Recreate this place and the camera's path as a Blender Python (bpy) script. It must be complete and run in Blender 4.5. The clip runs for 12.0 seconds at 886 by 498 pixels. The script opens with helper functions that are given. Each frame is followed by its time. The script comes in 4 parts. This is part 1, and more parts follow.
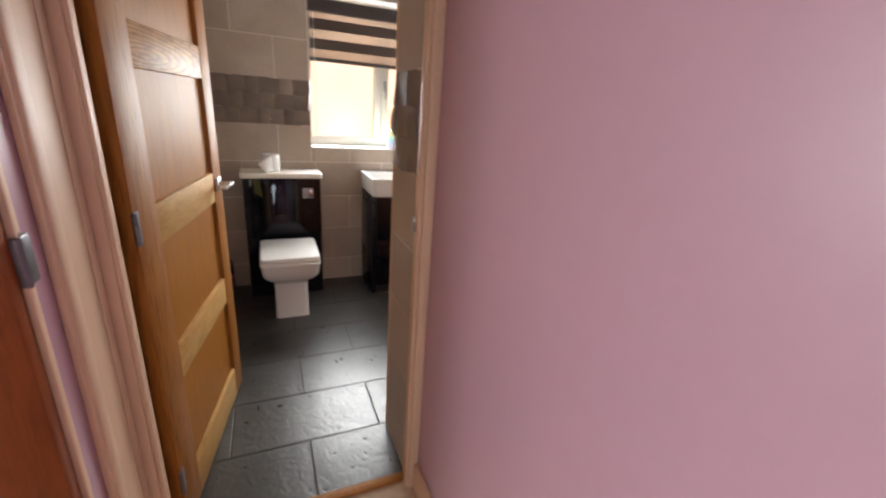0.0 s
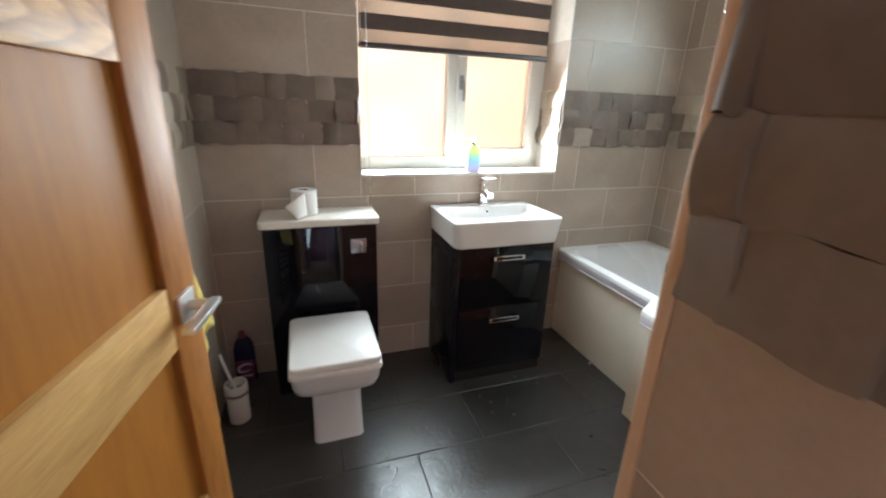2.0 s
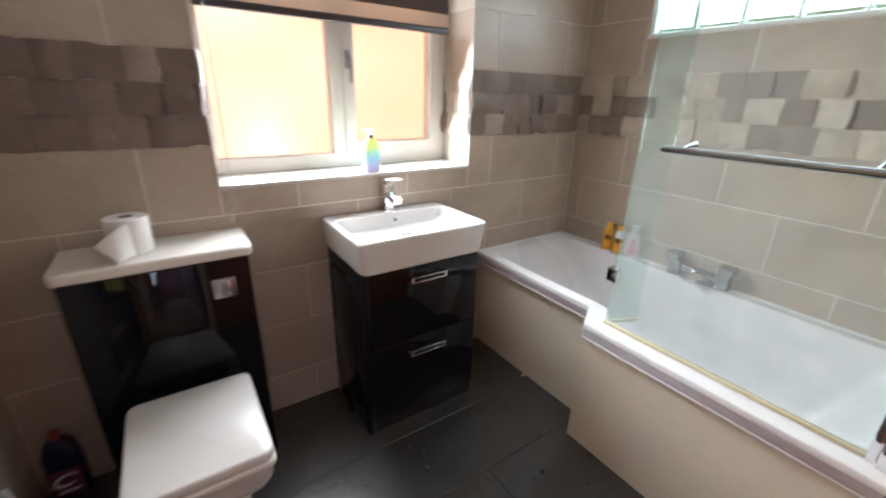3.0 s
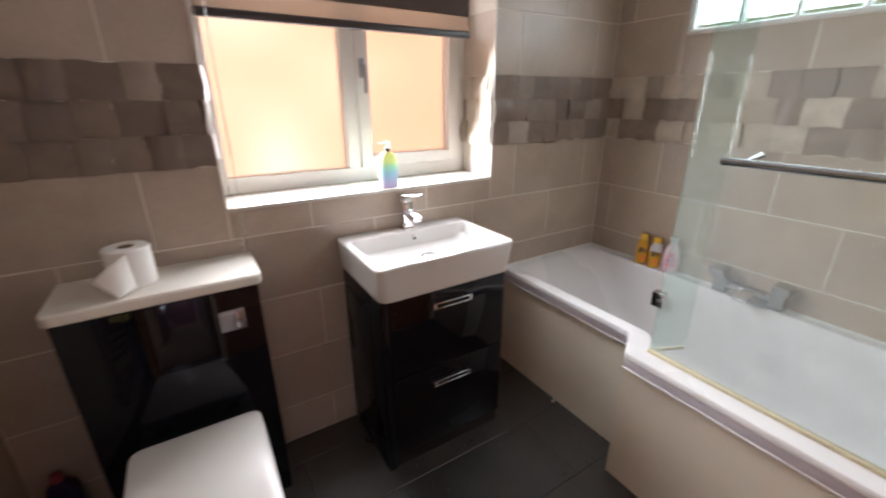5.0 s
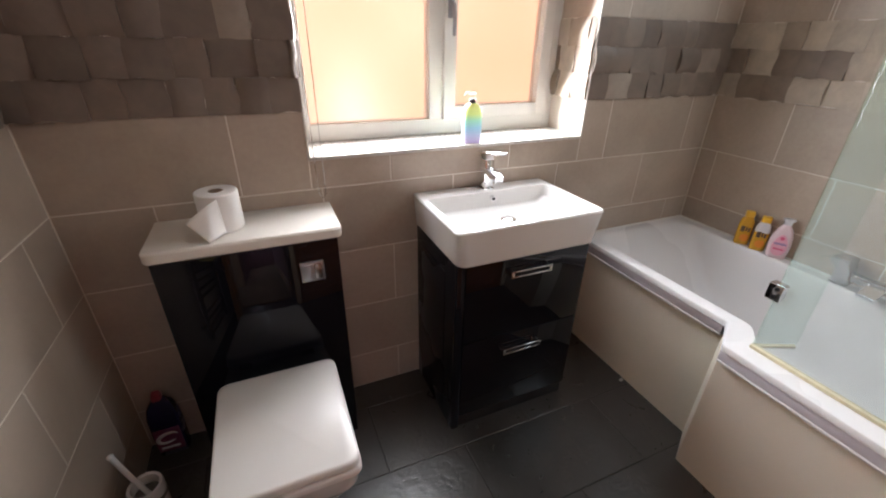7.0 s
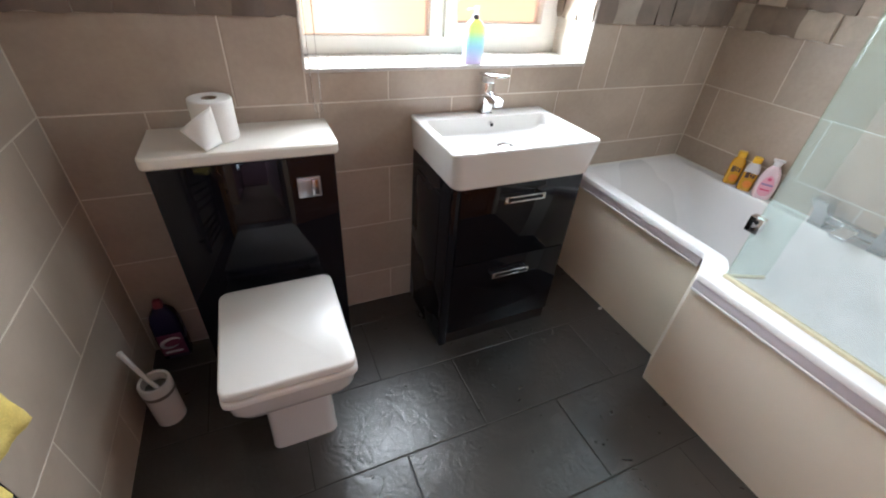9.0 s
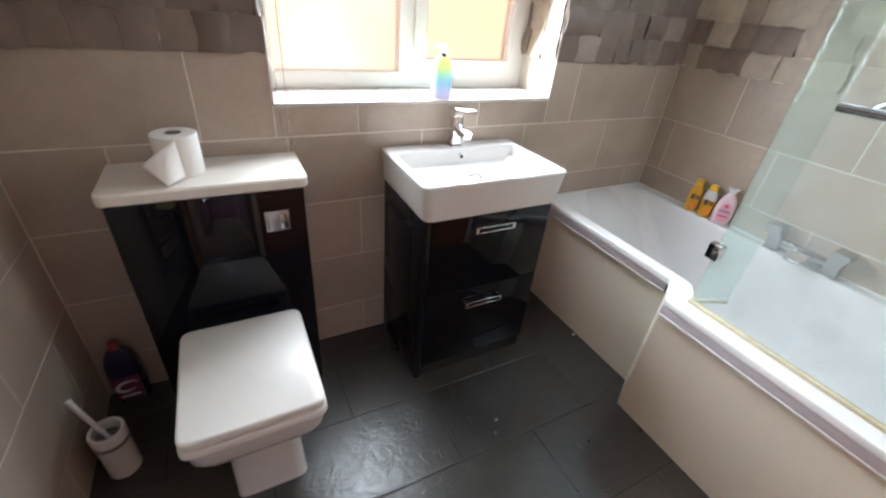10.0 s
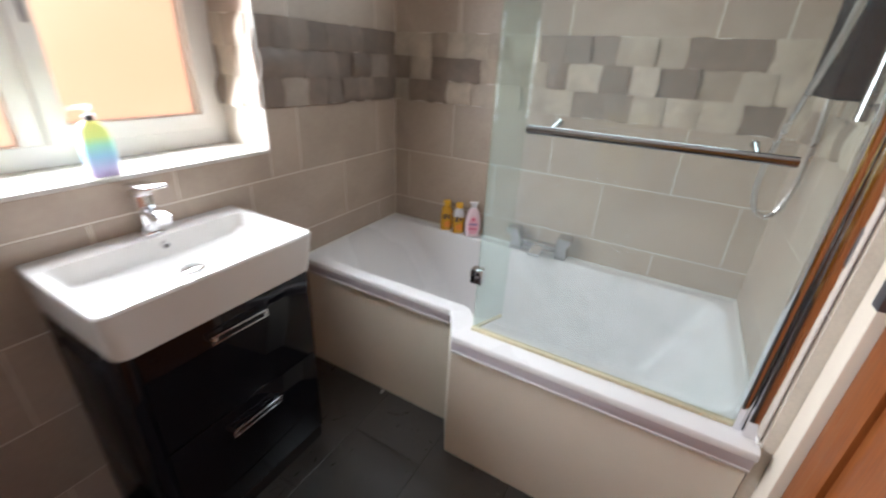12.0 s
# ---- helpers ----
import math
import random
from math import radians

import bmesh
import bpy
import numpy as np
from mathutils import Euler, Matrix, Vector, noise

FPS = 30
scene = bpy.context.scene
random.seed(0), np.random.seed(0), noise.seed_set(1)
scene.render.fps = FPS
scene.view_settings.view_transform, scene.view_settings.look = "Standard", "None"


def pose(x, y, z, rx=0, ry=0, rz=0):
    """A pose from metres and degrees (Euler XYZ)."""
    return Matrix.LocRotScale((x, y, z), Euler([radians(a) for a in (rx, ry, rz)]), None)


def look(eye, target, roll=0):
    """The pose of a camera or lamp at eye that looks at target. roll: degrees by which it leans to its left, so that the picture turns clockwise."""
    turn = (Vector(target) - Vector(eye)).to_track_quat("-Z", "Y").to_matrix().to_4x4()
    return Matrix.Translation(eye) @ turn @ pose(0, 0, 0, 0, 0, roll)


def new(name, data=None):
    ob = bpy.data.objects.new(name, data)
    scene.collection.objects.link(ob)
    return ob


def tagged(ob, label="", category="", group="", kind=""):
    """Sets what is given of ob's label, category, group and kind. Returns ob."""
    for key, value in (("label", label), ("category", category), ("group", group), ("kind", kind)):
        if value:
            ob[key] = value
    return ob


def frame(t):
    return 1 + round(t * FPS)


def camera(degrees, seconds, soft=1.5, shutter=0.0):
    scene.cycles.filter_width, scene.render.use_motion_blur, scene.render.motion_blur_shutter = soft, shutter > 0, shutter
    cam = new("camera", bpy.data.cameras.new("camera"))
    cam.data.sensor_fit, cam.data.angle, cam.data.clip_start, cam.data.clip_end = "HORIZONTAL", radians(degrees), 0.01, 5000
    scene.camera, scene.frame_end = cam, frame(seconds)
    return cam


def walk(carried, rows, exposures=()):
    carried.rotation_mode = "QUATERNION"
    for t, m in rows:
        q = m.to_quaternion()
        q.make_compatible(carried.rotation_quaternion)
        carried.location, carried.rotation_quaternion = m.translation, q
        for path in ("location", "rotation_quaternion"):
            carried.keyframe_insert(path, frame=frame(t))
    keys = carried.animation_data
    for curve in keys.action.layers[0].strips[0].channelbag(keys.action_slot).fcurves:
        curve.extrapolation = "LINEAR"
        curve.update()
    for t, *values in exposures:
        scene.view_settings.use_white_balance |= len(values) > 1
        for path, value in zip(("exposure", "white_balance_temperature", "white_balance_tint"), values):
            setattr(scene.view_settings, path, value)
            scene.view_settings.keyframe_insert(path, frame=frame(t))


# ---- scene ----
cam = camera(95.0, 12.0, 2.0, 0.5)
PATH = [
    (0, (0.418, 0.778, 1.387), (1.187, 2.508, 0.742), 4.2),
    (0.5, (0.473, 1.059, 1.4), (1.02, 2.88, 0.781), 4.0),
    (1, (0.495, 1.332, 1.387), (0.931, 3.183, 0.765), 3.0),
    (1.5, (0.438, 1.672, 1.4), (0.938, 3.505, 0.774), 2.7),
    (2, (0.446, 1.913, 1.387), (1.07, 3.699, 0.741), 2.0),
    (2.5, (0.516, 2.157, 1.394), (1.354, 3.85, 0.737), 1.8),
    (3, (0.584, 2.322, 1.393), (1.634, 3.871, 0.689), 1.4),
    (3.2, (0.584, 2.38, 1.386), (1.748, 3.857, 0.706), 1.1),
    (4.8, (0.661, 2.483, 1.417), (1.747, 4.014, 0.727), 0.2),
    (5, (0.64, 2.463, 1.416), (1.628, 4.058, 0.722), -0.2),
    (5.5, (0.612, 2.453, 1.43), (1.408, 4.141, 0.71), -0.4),
    (6, (0.604, 2.49, 1.432), (1.318, 4.19, 0.658), -0.0),
    (6.5, (0.606, 2.55, 1.43), (1.316, 4.219, 0.587), 0.4),
    (7, (0.597, 2.585, 1.413), (1.315, 4.218, 0.51), 1.1),
    (7.5, (0.59, 2.581, 1.41), (1.302, 4.165, 0.417), 2.0),
    (7.7, (0.587, 2.571, 1.41), (1.294, 4.123, 0.365), 2.4),
    (9.5, (0.557, 2.54, 1.373), (1.303, 3.995, 0.221), 5.9),
    (10, (0.58, 2.547, 1.396), (1.42, 4.031, 0.351), 5.5),
    (10.5, (0.601, 2.552, 1.395), (1.571, 4.009, 0.426), 4.7),
    (11, (0.656, 2.545, 1.397), (1.791, 3.908, 0.472), 3.9),
    (11.5, (0.696, 2.581, 1.408), (2.051, 3.752, 0.519), 3.4),
    (12, (0.839, 2.669, 1.403), (2.43, 3.539, 0.56), 3.0),
]
EXPOSURES = [(0, 0.0, 6100, 6), (1.5, -0.05, 5950, 4), (2.4, 0.08, 5200, -6), (3.2, -0.36, 5900, 9), (4.8, -0.5, 6000, 11), (7.7, -0.5, 6000, 11), (9.3, -0.06, 5550, 4), (11, -0.19, 5600, 5), (11.5, -0.30, 5700, 6), (12, -0.43, 5800, 8)]
walk(cam, [(t, look(eye, target, roll)) for t, eye, target, roll in PATH], EXPOSURES)


# ---- light ----
world = bpy.data.worlds.new("sky")
scene.world = world
world.use_nodes = True
wn = world.node_tree.nodes
sky = wn.new("ShaderNodeTexSky")
sky.sky_type, sky.sun_disc = "NISHITA", False
sky.sun_elevation, sky.sun_rotation = radians(38), radians(150)
world.node_tree.links.new(sky.outputs[0], wn["Background"].inputs[0])
wn["Background"].inputs[1].default_value = 0.12


def area_lamp(name, eye, target, wide, high, watts, colour, spread=180):
    data = bpy.data.lights.new(name, "AREA")
    data.shape, data.size, data.size_y, data.energy, data.color = "RECTANGLE", wide, high, watts, colour
    data.spread = radians(spread)
    ob = new(name, data)
    ob.matrix_world = look(eye, target)
    return ob


sun = bpy.data.lights.new("sun", "SUN")
sun.energy, sun.angle, sun.color = 2.5, radians(0.6), (1.0, 0.93, 0.84)
new("sun", sun).matrix_world = look((-4, -7, 9), (0, 3, 0))
# daylight through the frosted window, the glass blocks and the landing window behind
area_lamp("window_daylight", (1.29, 4.130, 1.37), (1.29, 0.0, 0.2), 1.06, 0.52, 41, (1.0, 0.97, 0.94), 150)
area_lamp("window_daylight_high", (1.29, 4.205, 1.87), (1.29, 0.0, 1.7), 1.04, 0.38, 4, (1.0, 0.97, 0.94), 148)
area_lamp("glass_block_daylight", (2.66, 3.04, 1.89), (0.0, 3.04, 0.2), 1.15, 0.36, 8, (0.90, 0.98, 1.0), 165)
area_lamp("landing_daylight", (-0.085, -0.90, 1.05), (0.872, -0.40, 0.8), 0.78, 0.95, 34.0, (0.86, 0.94, 1.0))
area_lamp("bedroom_daylight", (-2.22, 1.62, 1.50), (0.8, 1.25, 0.7), 1.80, 1.10, 46, (1.0, 0.97, 0.95), 150)


# ---- materials ----
class Mat:
    """A small builder of node materials."""

    def __init__(self, name, colour=(0.5, 0.5, 0.5), rough=0.5, metal=0.0, coat=0.0, spec=0.5):
        self.mat = bpy.data.materials.new(name)
        self.mat.use_nodes = True
        self.nodes, self.links = self.mat.node_tree.nodes, self.mat.node_tree.links
        self.bsdf = self.nodes["Principled BSDF"]
        self.set("Base Color", (*colour, 1))
        self.set("Roughness", rough)
        self.set("Metallic", metal)
        self.set("Coat Weight", coat)
        self.set("Specular IOR Level", spec)
        self.coords = self.nodes.new("ShaderNodeTexCoord").outputs["Object"]

    def set(self, key, value):
        self.bsdf.inputs[key].default_value = value

    def node(self, kind, **values):
        n = self.nodes.new(kind)
        for key, value in values.items():
            n.inputs[key.replace("_", " ")].default_value = value
        return n

    def mapped(self, scale):
        m = self.nodes.new("ShaderNodeMapping")
        m.inputs["Scale"].default_value = scale
        self.links.new(self.coords, m.inputs["Vector"])
        return m.outputs[0]

    def world_place(self):
        return self.nodes.new("ShaderNodeNewGeometry").outputs["Position"]

    def noise(self, scale, detail=4.0, vector=None, rough=0.55, distort=0.0):
        n = self.node("ShaderNodeTexNoise", Scale=scale, Detail=detail, Roughness=rough, Distortion=distort)
        self.links.new(vector or self.coords, n.inputs["Vector"])
        return n.outputs["Fac"]

    def ramp(self, fac, stops):
        r = self.nodes.new("ShaderNodeValToRGB")
        e = r.color_ramp.elements
        while len(e) < len(stops):
            e.new(0.5)
        for k, (p, c) in enumerate(stops):
            e[k].position, e[k].color = p, (*c, 1)
        self.links.new(fac, r.inputs[0])
        return r.outputs[0]

    def mix(self, a, b, fac, mode="MIX"):
        m = self.nodes.new("ShaderNodeMix")
        m.data_type, m.blend_type = "RGBA", mode
        for key, v in ((0, fac), (6, a), (7, b)):
            if isinstance(v, (int, float)):
                m.inputs[key].default_value = v
            elif isinstance(v, tuple):
                m.inputs[key].default_value = (*v, 1)
            else:
                self.links.new(v, m.inputs[key])
        return m.outputs[2]

    def scalar(self, fac, low, high, a=0.0, b=1.0):
        m = self.nodes.new("ShaderNodeMapRange")
        for k, v in enumerate((a, b, low, high)):
            m.inputs[k + 1].default_value = v
        self.links.new(fac, m.inputs[0])
        return m.outputs[0]

    def random(self):
        return self.nodes.new("ShaderNodeObjectInfo").outputs["Random"]

    def to(self, key, socket):
        self.links.new(socket, self.bsdf.inputs[key])
        return self

    def bump(self, height, strength=0.2, distance=0.002):
        b = self.node("ShaderNodeBump", Strength=strength, Distance=distance)
        self.links.new(height, b.inputs["Height"])
        self.links.new(b.outputs[0], self.bsdf.inputs["Normal"])
        return self


def plain(name, colour, rough=0.4, metal=0.0, coat=0.0, vary=0.06, grain=60.0, bump=0.05, spec=0.5, wear=1.0):
    m = Mat(name, colour, rough, metal, coat, spec)
    n = m.noise(grain)
    big = m.noise(grain * 0.09, 3)
    dark = tuple(c * (1 - vary) for c in colour)
    light = tuple(min(1, c * (1 + vary)) for c in colour)
    m.to("Base Color", m.ramp(m.mix(n, big, 0.6), [(0.3, dark), (0.7, light)]))
    m.to("Roughness", m.scalar(big, max(0.02, rough - 0.06 * wear), min(1, rough + 0.08 * wear), 0.3, 0.7))
    if bump:
        m.bump(n, bump, 0.001)
    return m.mat


def stone_tile(name, low, high, rough):
    m = Mat(name, low, rough)
    place = m.world_place()
    cloud = m.noise(3.2, 6, place, 0.6, 0.6)
    fine = m.noise(55, 5, place)
    body = m.ramp(cloud, [(0.28, low), (0.72, high)])
    body = m.mix(body, m.ramp(fine, [(0.3, tuple(c * 0.9 for c in low)), (0.7, high)]), 0.2)
    m.to("Base Color", m.mix(body, m.ramp(m.random(), [(0.0, (0.90, 0.895, 0.89)), (1.0, (1.06, 1.05, 1.04))]), 1.0, "MULTIPLY"))
    m.to("Roughness", m.scalar(fine, rough - 0.08, rough + 0.1, 0.3, 0.7))
    m.bump(fine, 0.10, 0.001)
    return m.mat


def band_tile(name, stops):
    m = Mat(name, stops[1][1], 0.5)
    place = m.world_place()
    tone = m.ramp(m.random(), stops)
    cloud = m.noise(14, 5, place, 0.6, 0.4)
    fine = m.noise(90, 5, place)
    tone = m.mix(tone, m.ramp(cloud, [(0.25, (0.76, 0.75, 0.74)), (0.75, (1.12, 1.10, 1.08))]), 1.0, "MULTIPLY")
    m.to("Base Color", tone).to("Roughness", m.scalar(cloud, 0.42, 0.64, 0.3, 0.7))
    m.bump(m.mix(cloud, fine, 0.4), 0.25, 0.002)
    return m.mat


def slate():
    m = Mat("slate", (0.03, 0.028, 0.027), 0.35, spec=0.95)
    place = m.world_place()
    flake = m.noise(5.0, 4, place, 0.5, 1.0)
    wave = m.noise(15, 4, place, 0.5, 2.2)
    fine = m.noise(60, 4, place, 0.5)
    tone = m.ramp(flake, [(0.3, (0.028, 0.025, 0.022)), (0.55, (0.040, 0.036, 0.032)), (0.75, (0.056, 0.051, 0.045))])
    tone = m.mix(tone, m.ramp(m.random(), [(0.0, (0.82, 0.82, 0.83)), (1.0, (1.12, 1.11, 1.10))]), 1.0, "MULTIPLY")
    m.to("Base Color", tone).to("Roughness", m.scalar(wave, 0.27, 0.40, 0.3, 0.7))
    m.bump(m.mix(m.mix(flake, wave, 0.5), fine, 0.12), 0.7, 0.006)
    return m.mat


def oak(name, low, high, stretch, rough=0.52, figure=None, grain=1.0):
    """Straight-grained oak; figure = (scale, offset) lays cathedral rings over it."""
    m = Mat(name, low, rough, spec=0.22)
    v = m.mapped(stretch)
    w = m.node("ShaderNodeTexWave", Scale=1.6, Distortion=9.0, Detail=3.0, Detail_Scale=1.2)
    m.links.new(v, w.inputs["Vector"])
    pores = m.noise(9, 6, v, 0.7, 0.4)
    along = min(stretch)
    streak = m.noise(1.0, 3, m.mapped(tuple(c * (2.6 if c > along else 9.0) for c in stretch)), 0.6, 0.6)
    tone = m.mix(m.ramp(w.outputs["Fac"], [(0.1, low), (0.8, high)]), m.ramp(m.noise(2.5, 3), [(0.3, low), (0.7, high)]), 0.45 + 0.45 * (1 - grain))
    tone = m.mix(tone, m.ramp(pores, [(0.3, tuple(c * 0.72 for c in low)), (0.62, high)]), 0.45)
    tone = m.mix(tone, m.ramp(streak, [(0.36, (0.66, 0.58, 0.50)), (0.50, (0.98, 0.98, 0.98)), (0.7, (1.08, 1.08, 1.08))]), grain, "MULTIPLY")
    height = m.mix(pores, streak, 0.5)
    if figure:
        p = m.nodes.new("ShaderNodeMapping")
        p.inputs["Scale"].default_value, p.inputs["Location"].default_value = figure
        m.links.new(m.coords, p.inputs["Vector"])
        rings = m.node("ShaderNodeTexWave", Scale=1.15, Distortion=2.6, Detail=2.0, Detail_Scale=0.9)
        rings.wave_type, rings.rings_direction, rings.wave_profile = "RINGS", "Y", "SAW"
        m.links.new(p.outputs[0], rings.inputs["Vector"])
        tone = m.mix(tone, m.ramp(rings.outputs["Fac"], [(0.0, (0.52, 0.42, 0.32)), (0.22, (0.72, 0.64, 0.55)), (0.5, (1.0, 1.0, 1.0)), (1.0, (1.06, 1.06, 1.06))]), 0.85, "MULTIPLY")
    m.to("Base Color", tone).to("Roughness", m.scalar(pores, rough - 0.06, rough + 0.12, 0.3, 0.7))
    m.bump(height, 0.16, 0.001)
    return m.mat


def clear_glass(name, colour, gloss=1.0, haze=0.0):
    m = Mat(name)
    t, g, x = m.nodes.new("ShaderNodeBsdfTransparent"), m.nodes.new("ShaderNodeBsdfGlossy"), m.nodes.new("ShaderNodeMixShader")
    t.inputs[0].default_value, g.inputs["Roughness"].default_value = (*colour, 1), 0.01
    lw = m.node("ShaderNodeLayerWeight", Blend=0.5)
    power, gain = m.nodes.new("ShaderNodeMath"), m.nodes.new("ShaderNodeMath")
    power.operation, gain.operation = "POWER", "MULTIPLY_ADD"
    power.inputs[1].default_value, gain.inputs[1].default_value, gain.inputs[2].default_value = 5.0, 0.55 * gloss, 0.035 * gloss
    m.links.new(lw.outputs["Facing"], power.inputs[0])
    m.links.new(power.outputs[0], gain.inputs[0])
    m.links.new(gain.outputs[0], x.inputs[0])
    m.links.new(t.outputs[0], x.inputs[1])
    m.links.new(g.outputs[0], x.inputs[2])
    out = x.outputs[0]
    if haze:
        film, y = m.nodes.new("ShaderNodeBsdfDiffuse"), m.nodes.new("ShaderNodeMixShader")
        film.inputs[0].default_value = (0.84, 0.95, 0.97, 1)
        height = m.node("ShaderNodeSeparateXYZ")
        m.links.new(m.world_place(), height.inputs[0])
        splash, amount = m.scalar(height.outputs[2], 1.0, 0.26, 0.80, 1.40), m.nodes.new("ShaderNodeMath")
        amount.operation = "MULTIPLY"
        m.links.new(splash, amount.inputs[0])
        m.links.new(m.scalar(m.noise(7, 5, None, 0.6), haze * 0.7, haze * 1.3, 0.3, 0.7), amount.inputs[1])
        m.links.new(amount.outputs[0], y.inputs[0])
        m.links.new(out, y.inputs[1])
        m.links.new(film.outputs[0], y.inputs[2])
        out = y.outputs[0]
    m.links.new(out, m.nodes["Material Output"].inputs[0])
    return m.mat


def frosted(name, colour, rough, ripple=0.0):
    m = Mat(name, colour, rough)
    m.set("Transmission Weight", 1.0)
    m.set("IOR", 1.3)
    if ripple:
        m.bump(m.noise(22, 3, m.world_place()), ripple, 0.004)
    return m.mat


def glow(name, stops, strength, scale):
    """Sunlit distance outside a window."""
    m = Mat(name)
    e = m.nodes.new("ShaderNodeEmission")
    e.inputs[1].default_value = strength
    m.links.new(m.ramp(m.noise(scale, 2, m.world_place()), stops), e.inputs[0])
    m.links.new(e.outputs[0], m.nodes["Material Output"].inputs[0])
    return m.mat


TILE = stone_tile("beige_porcelain", (0.383, 0.305, 0.240), (0.510, 0.430, 0.350), 0.36)
SILL = stone_tile("cream_sill_tile", (0.60, 0.57, 0.52), (0.68, 0.65, 0.60), 0.3)
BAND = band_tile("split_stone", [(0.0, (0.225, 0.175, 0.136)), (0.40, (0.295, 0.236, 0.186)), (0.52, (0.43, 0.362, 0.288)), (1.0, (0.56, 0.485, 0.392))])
# the same stone, browner: shade of the window and return walls in its colour
BAND_SHADED = band_tile("shaded_split_stone", [(0.0, (0.165, 0.128, 0.102)), (0.5, (0.205, 0.160, 0.128)), (0.9, (0.245, 0.195, 0.158)), (1.0, (0.42, 0.36, 0.30))])
GROUT = plain("pale_grout", (0.70, 0.64, 0.56), 0.85, vary=0.12, grain=120, bump=0.2)
SLATE = slate()
DARK_GROUT = plain("dark_grout", (0.032, 0.030, 0.028), 0.9, vary=0.3, grain=90, bump=0.3)
PLASTER = plain("white_ceiling_paint", (0.80, 0.79, 0.76), 0.8, vary=0.03, grain=30, bump=0.05)
PINK = plain("mauve_pink_wall_paint", (0.49, 0.302, 0.362), 0.36, vary=0.025, grain=260, bump=0.10, wear=0.15)
GLOSS_WOOD = plain("cream_gloss_paint", (0.69, 0.49, 0.335), 0.52, coat=0.0, vary=0.06, grain=18, bump=0.08, spec=0.22)
CARPET = plain("tan_carpet", (0.52, 0.39, 0.27), 0.95, vary=0.3, grain=260, bump=0.6)
OAK_STILE = oak("oak_stile", (0.28, 0.102, 0.014), (0.39, 0.158, 0.028), (26, 26, 0.9), grain=0.75)
OAK_RAIL = oak("oak_rail", (0.46, 0.245, 0.070), (0.62, 0.375, 0.135), (1.3, 18, 15), grain=0.3)
OAK_FIGURED = oak("figured_oak_rail", (0.42, 0.20, 0.055), (0.58, 0.32, 0.11), (1.3, 18, 15), 0.5, ((3.4, 1.0, 26.0), (-0.62, 0.0, -38.3)))
OAK_PANEL = oak("oak_panel", (0.30, 0.107, 0.010), (0.40, 0.163, 0.022), (17, 17, 0.7), grain=0.25)
CUPBOARD = oak("orange_brown_door", (0.20, 0.056, 0.012), (0.29, 0.092, 0.024), (14, 14, 0.8), 0.36, grain=0.4)
DARK_DOOR = oak("red_brown_door", (0.20, 0.045, 0.010), (0.28, 0.075, 0.018), (12, 12, 0.9), 0.4, grain=0.4)
WHITE = plain("white_ceramic", (0.76, 0.745, 0.725), 0.12, coat=0.2, vary=0.01, grain=20, bump=0.0, wear=0.3)
SEAT = plain("white_seat_plastic", (0.80, 0.775, 0.745), 0.28, vary=0.01, grain=20, bump=0.0, wear=0.1)
LAMINATE = plain("cream_white_worktop", (0.79, 0.745, 0.68), 0.34, vary=0.015, grain=25, bump=0.0, wear=0.2)
ACRYLIC = plain("white_bath_acrylic", (0.80, 0.79, 0.795), 0.28, vary=0.01, grain=15, bump=0.0, wear=0.3)
PANEL = plain("cream_bath_panel", (0.88, 0.825, 0.70), 0.36, vary=0.03, grain=12, bump=0.03)
TRIM = plain("lilac_grey_trim_strip", (0.60, 0.56, 0.60), 0.35, vary=0.04, grain=30, bump=0.0)
SEAL = plain("yellowed_seal", (0.60, 0.54, 0.36), 0.45, vary=0.15, grain=60)
BLACK = plain("black_gloss_lacquer", (0.006, 0.006, 0.009), 0.03, coat=0.0, vary=0.1, grain=10, bump=0.0, spec=0.26, wear=0.2)
BLACK_SIDE = plain("black_satin_board", (0.012, 0.011, 0.013), 0.28, vary=0.1, grain=14, bump=0.0, spec=0.12)
DULL = plain("dull_chrome", (0.42, 0.42, 0.43), 0.2, 1.0, vary=0.1, grain=25, bump=0.0)
SATIN = plain("satin_chrome_plastic", (0.40, 0.40, 0.42), 0.32, 0.9, vary=0.06, grain=40, bump=0.0)
SHOWER_BLACK = plain("black_shower_plastic", (0.007, 0.007, 0.008), 0.5, vary=0.1, grain=20, bump=0.0, spec=0.08)
HINGE = plain("dark_hinge_steel", (0.17, 0.165, 0.18), 0.42, 0.8, vary=0.2, grain=60)
BLACK_MATT = plain("black_matt_board", (0.014, 0.013, 0.014), 0.5, vary=0.15, grain=30)
CHROME = plain("chrome", (0.80, 0.80, 0.82), 0.06, 1.0, vary=0.02, grain=20, bump=0.0)
LEVER = plain("satin_chrome_lever", (0.80, 0.80, 0.79), 0.38, 1.0, vary=0.04, grain=60, bump=0.0)
CASING = plain("off_white_gloss_paint", (0.80, 0.71, 0.60), 0.4, vary=0.04, grain=20, bump=0.05)
STEEL = plain("brushed_steel", (0.56, 0.54, 0.52), 0.28, 1.0, vary=0.08, grain=90)
UPVC = plain("white_upvc", (0.80, 0.79, 0.75), 0.35, vary=0.02, grain=15, bump=0.0)
BLIND_DARK = plain("dark_brown_blind_cloth", (0.085, 0.058, 0.047), 0.85, vary=0.2, grain=300, bump=0.2)
BROWN_METAL = plain("dark_brown_metal", (0.04, 0.03, 0.028), 0.35, vary=0.1)
PAPER = plain("white_tissue", (0.86, 0.84, 0.81), 0.9, vary=0.03, grain=160, bump=0.15)
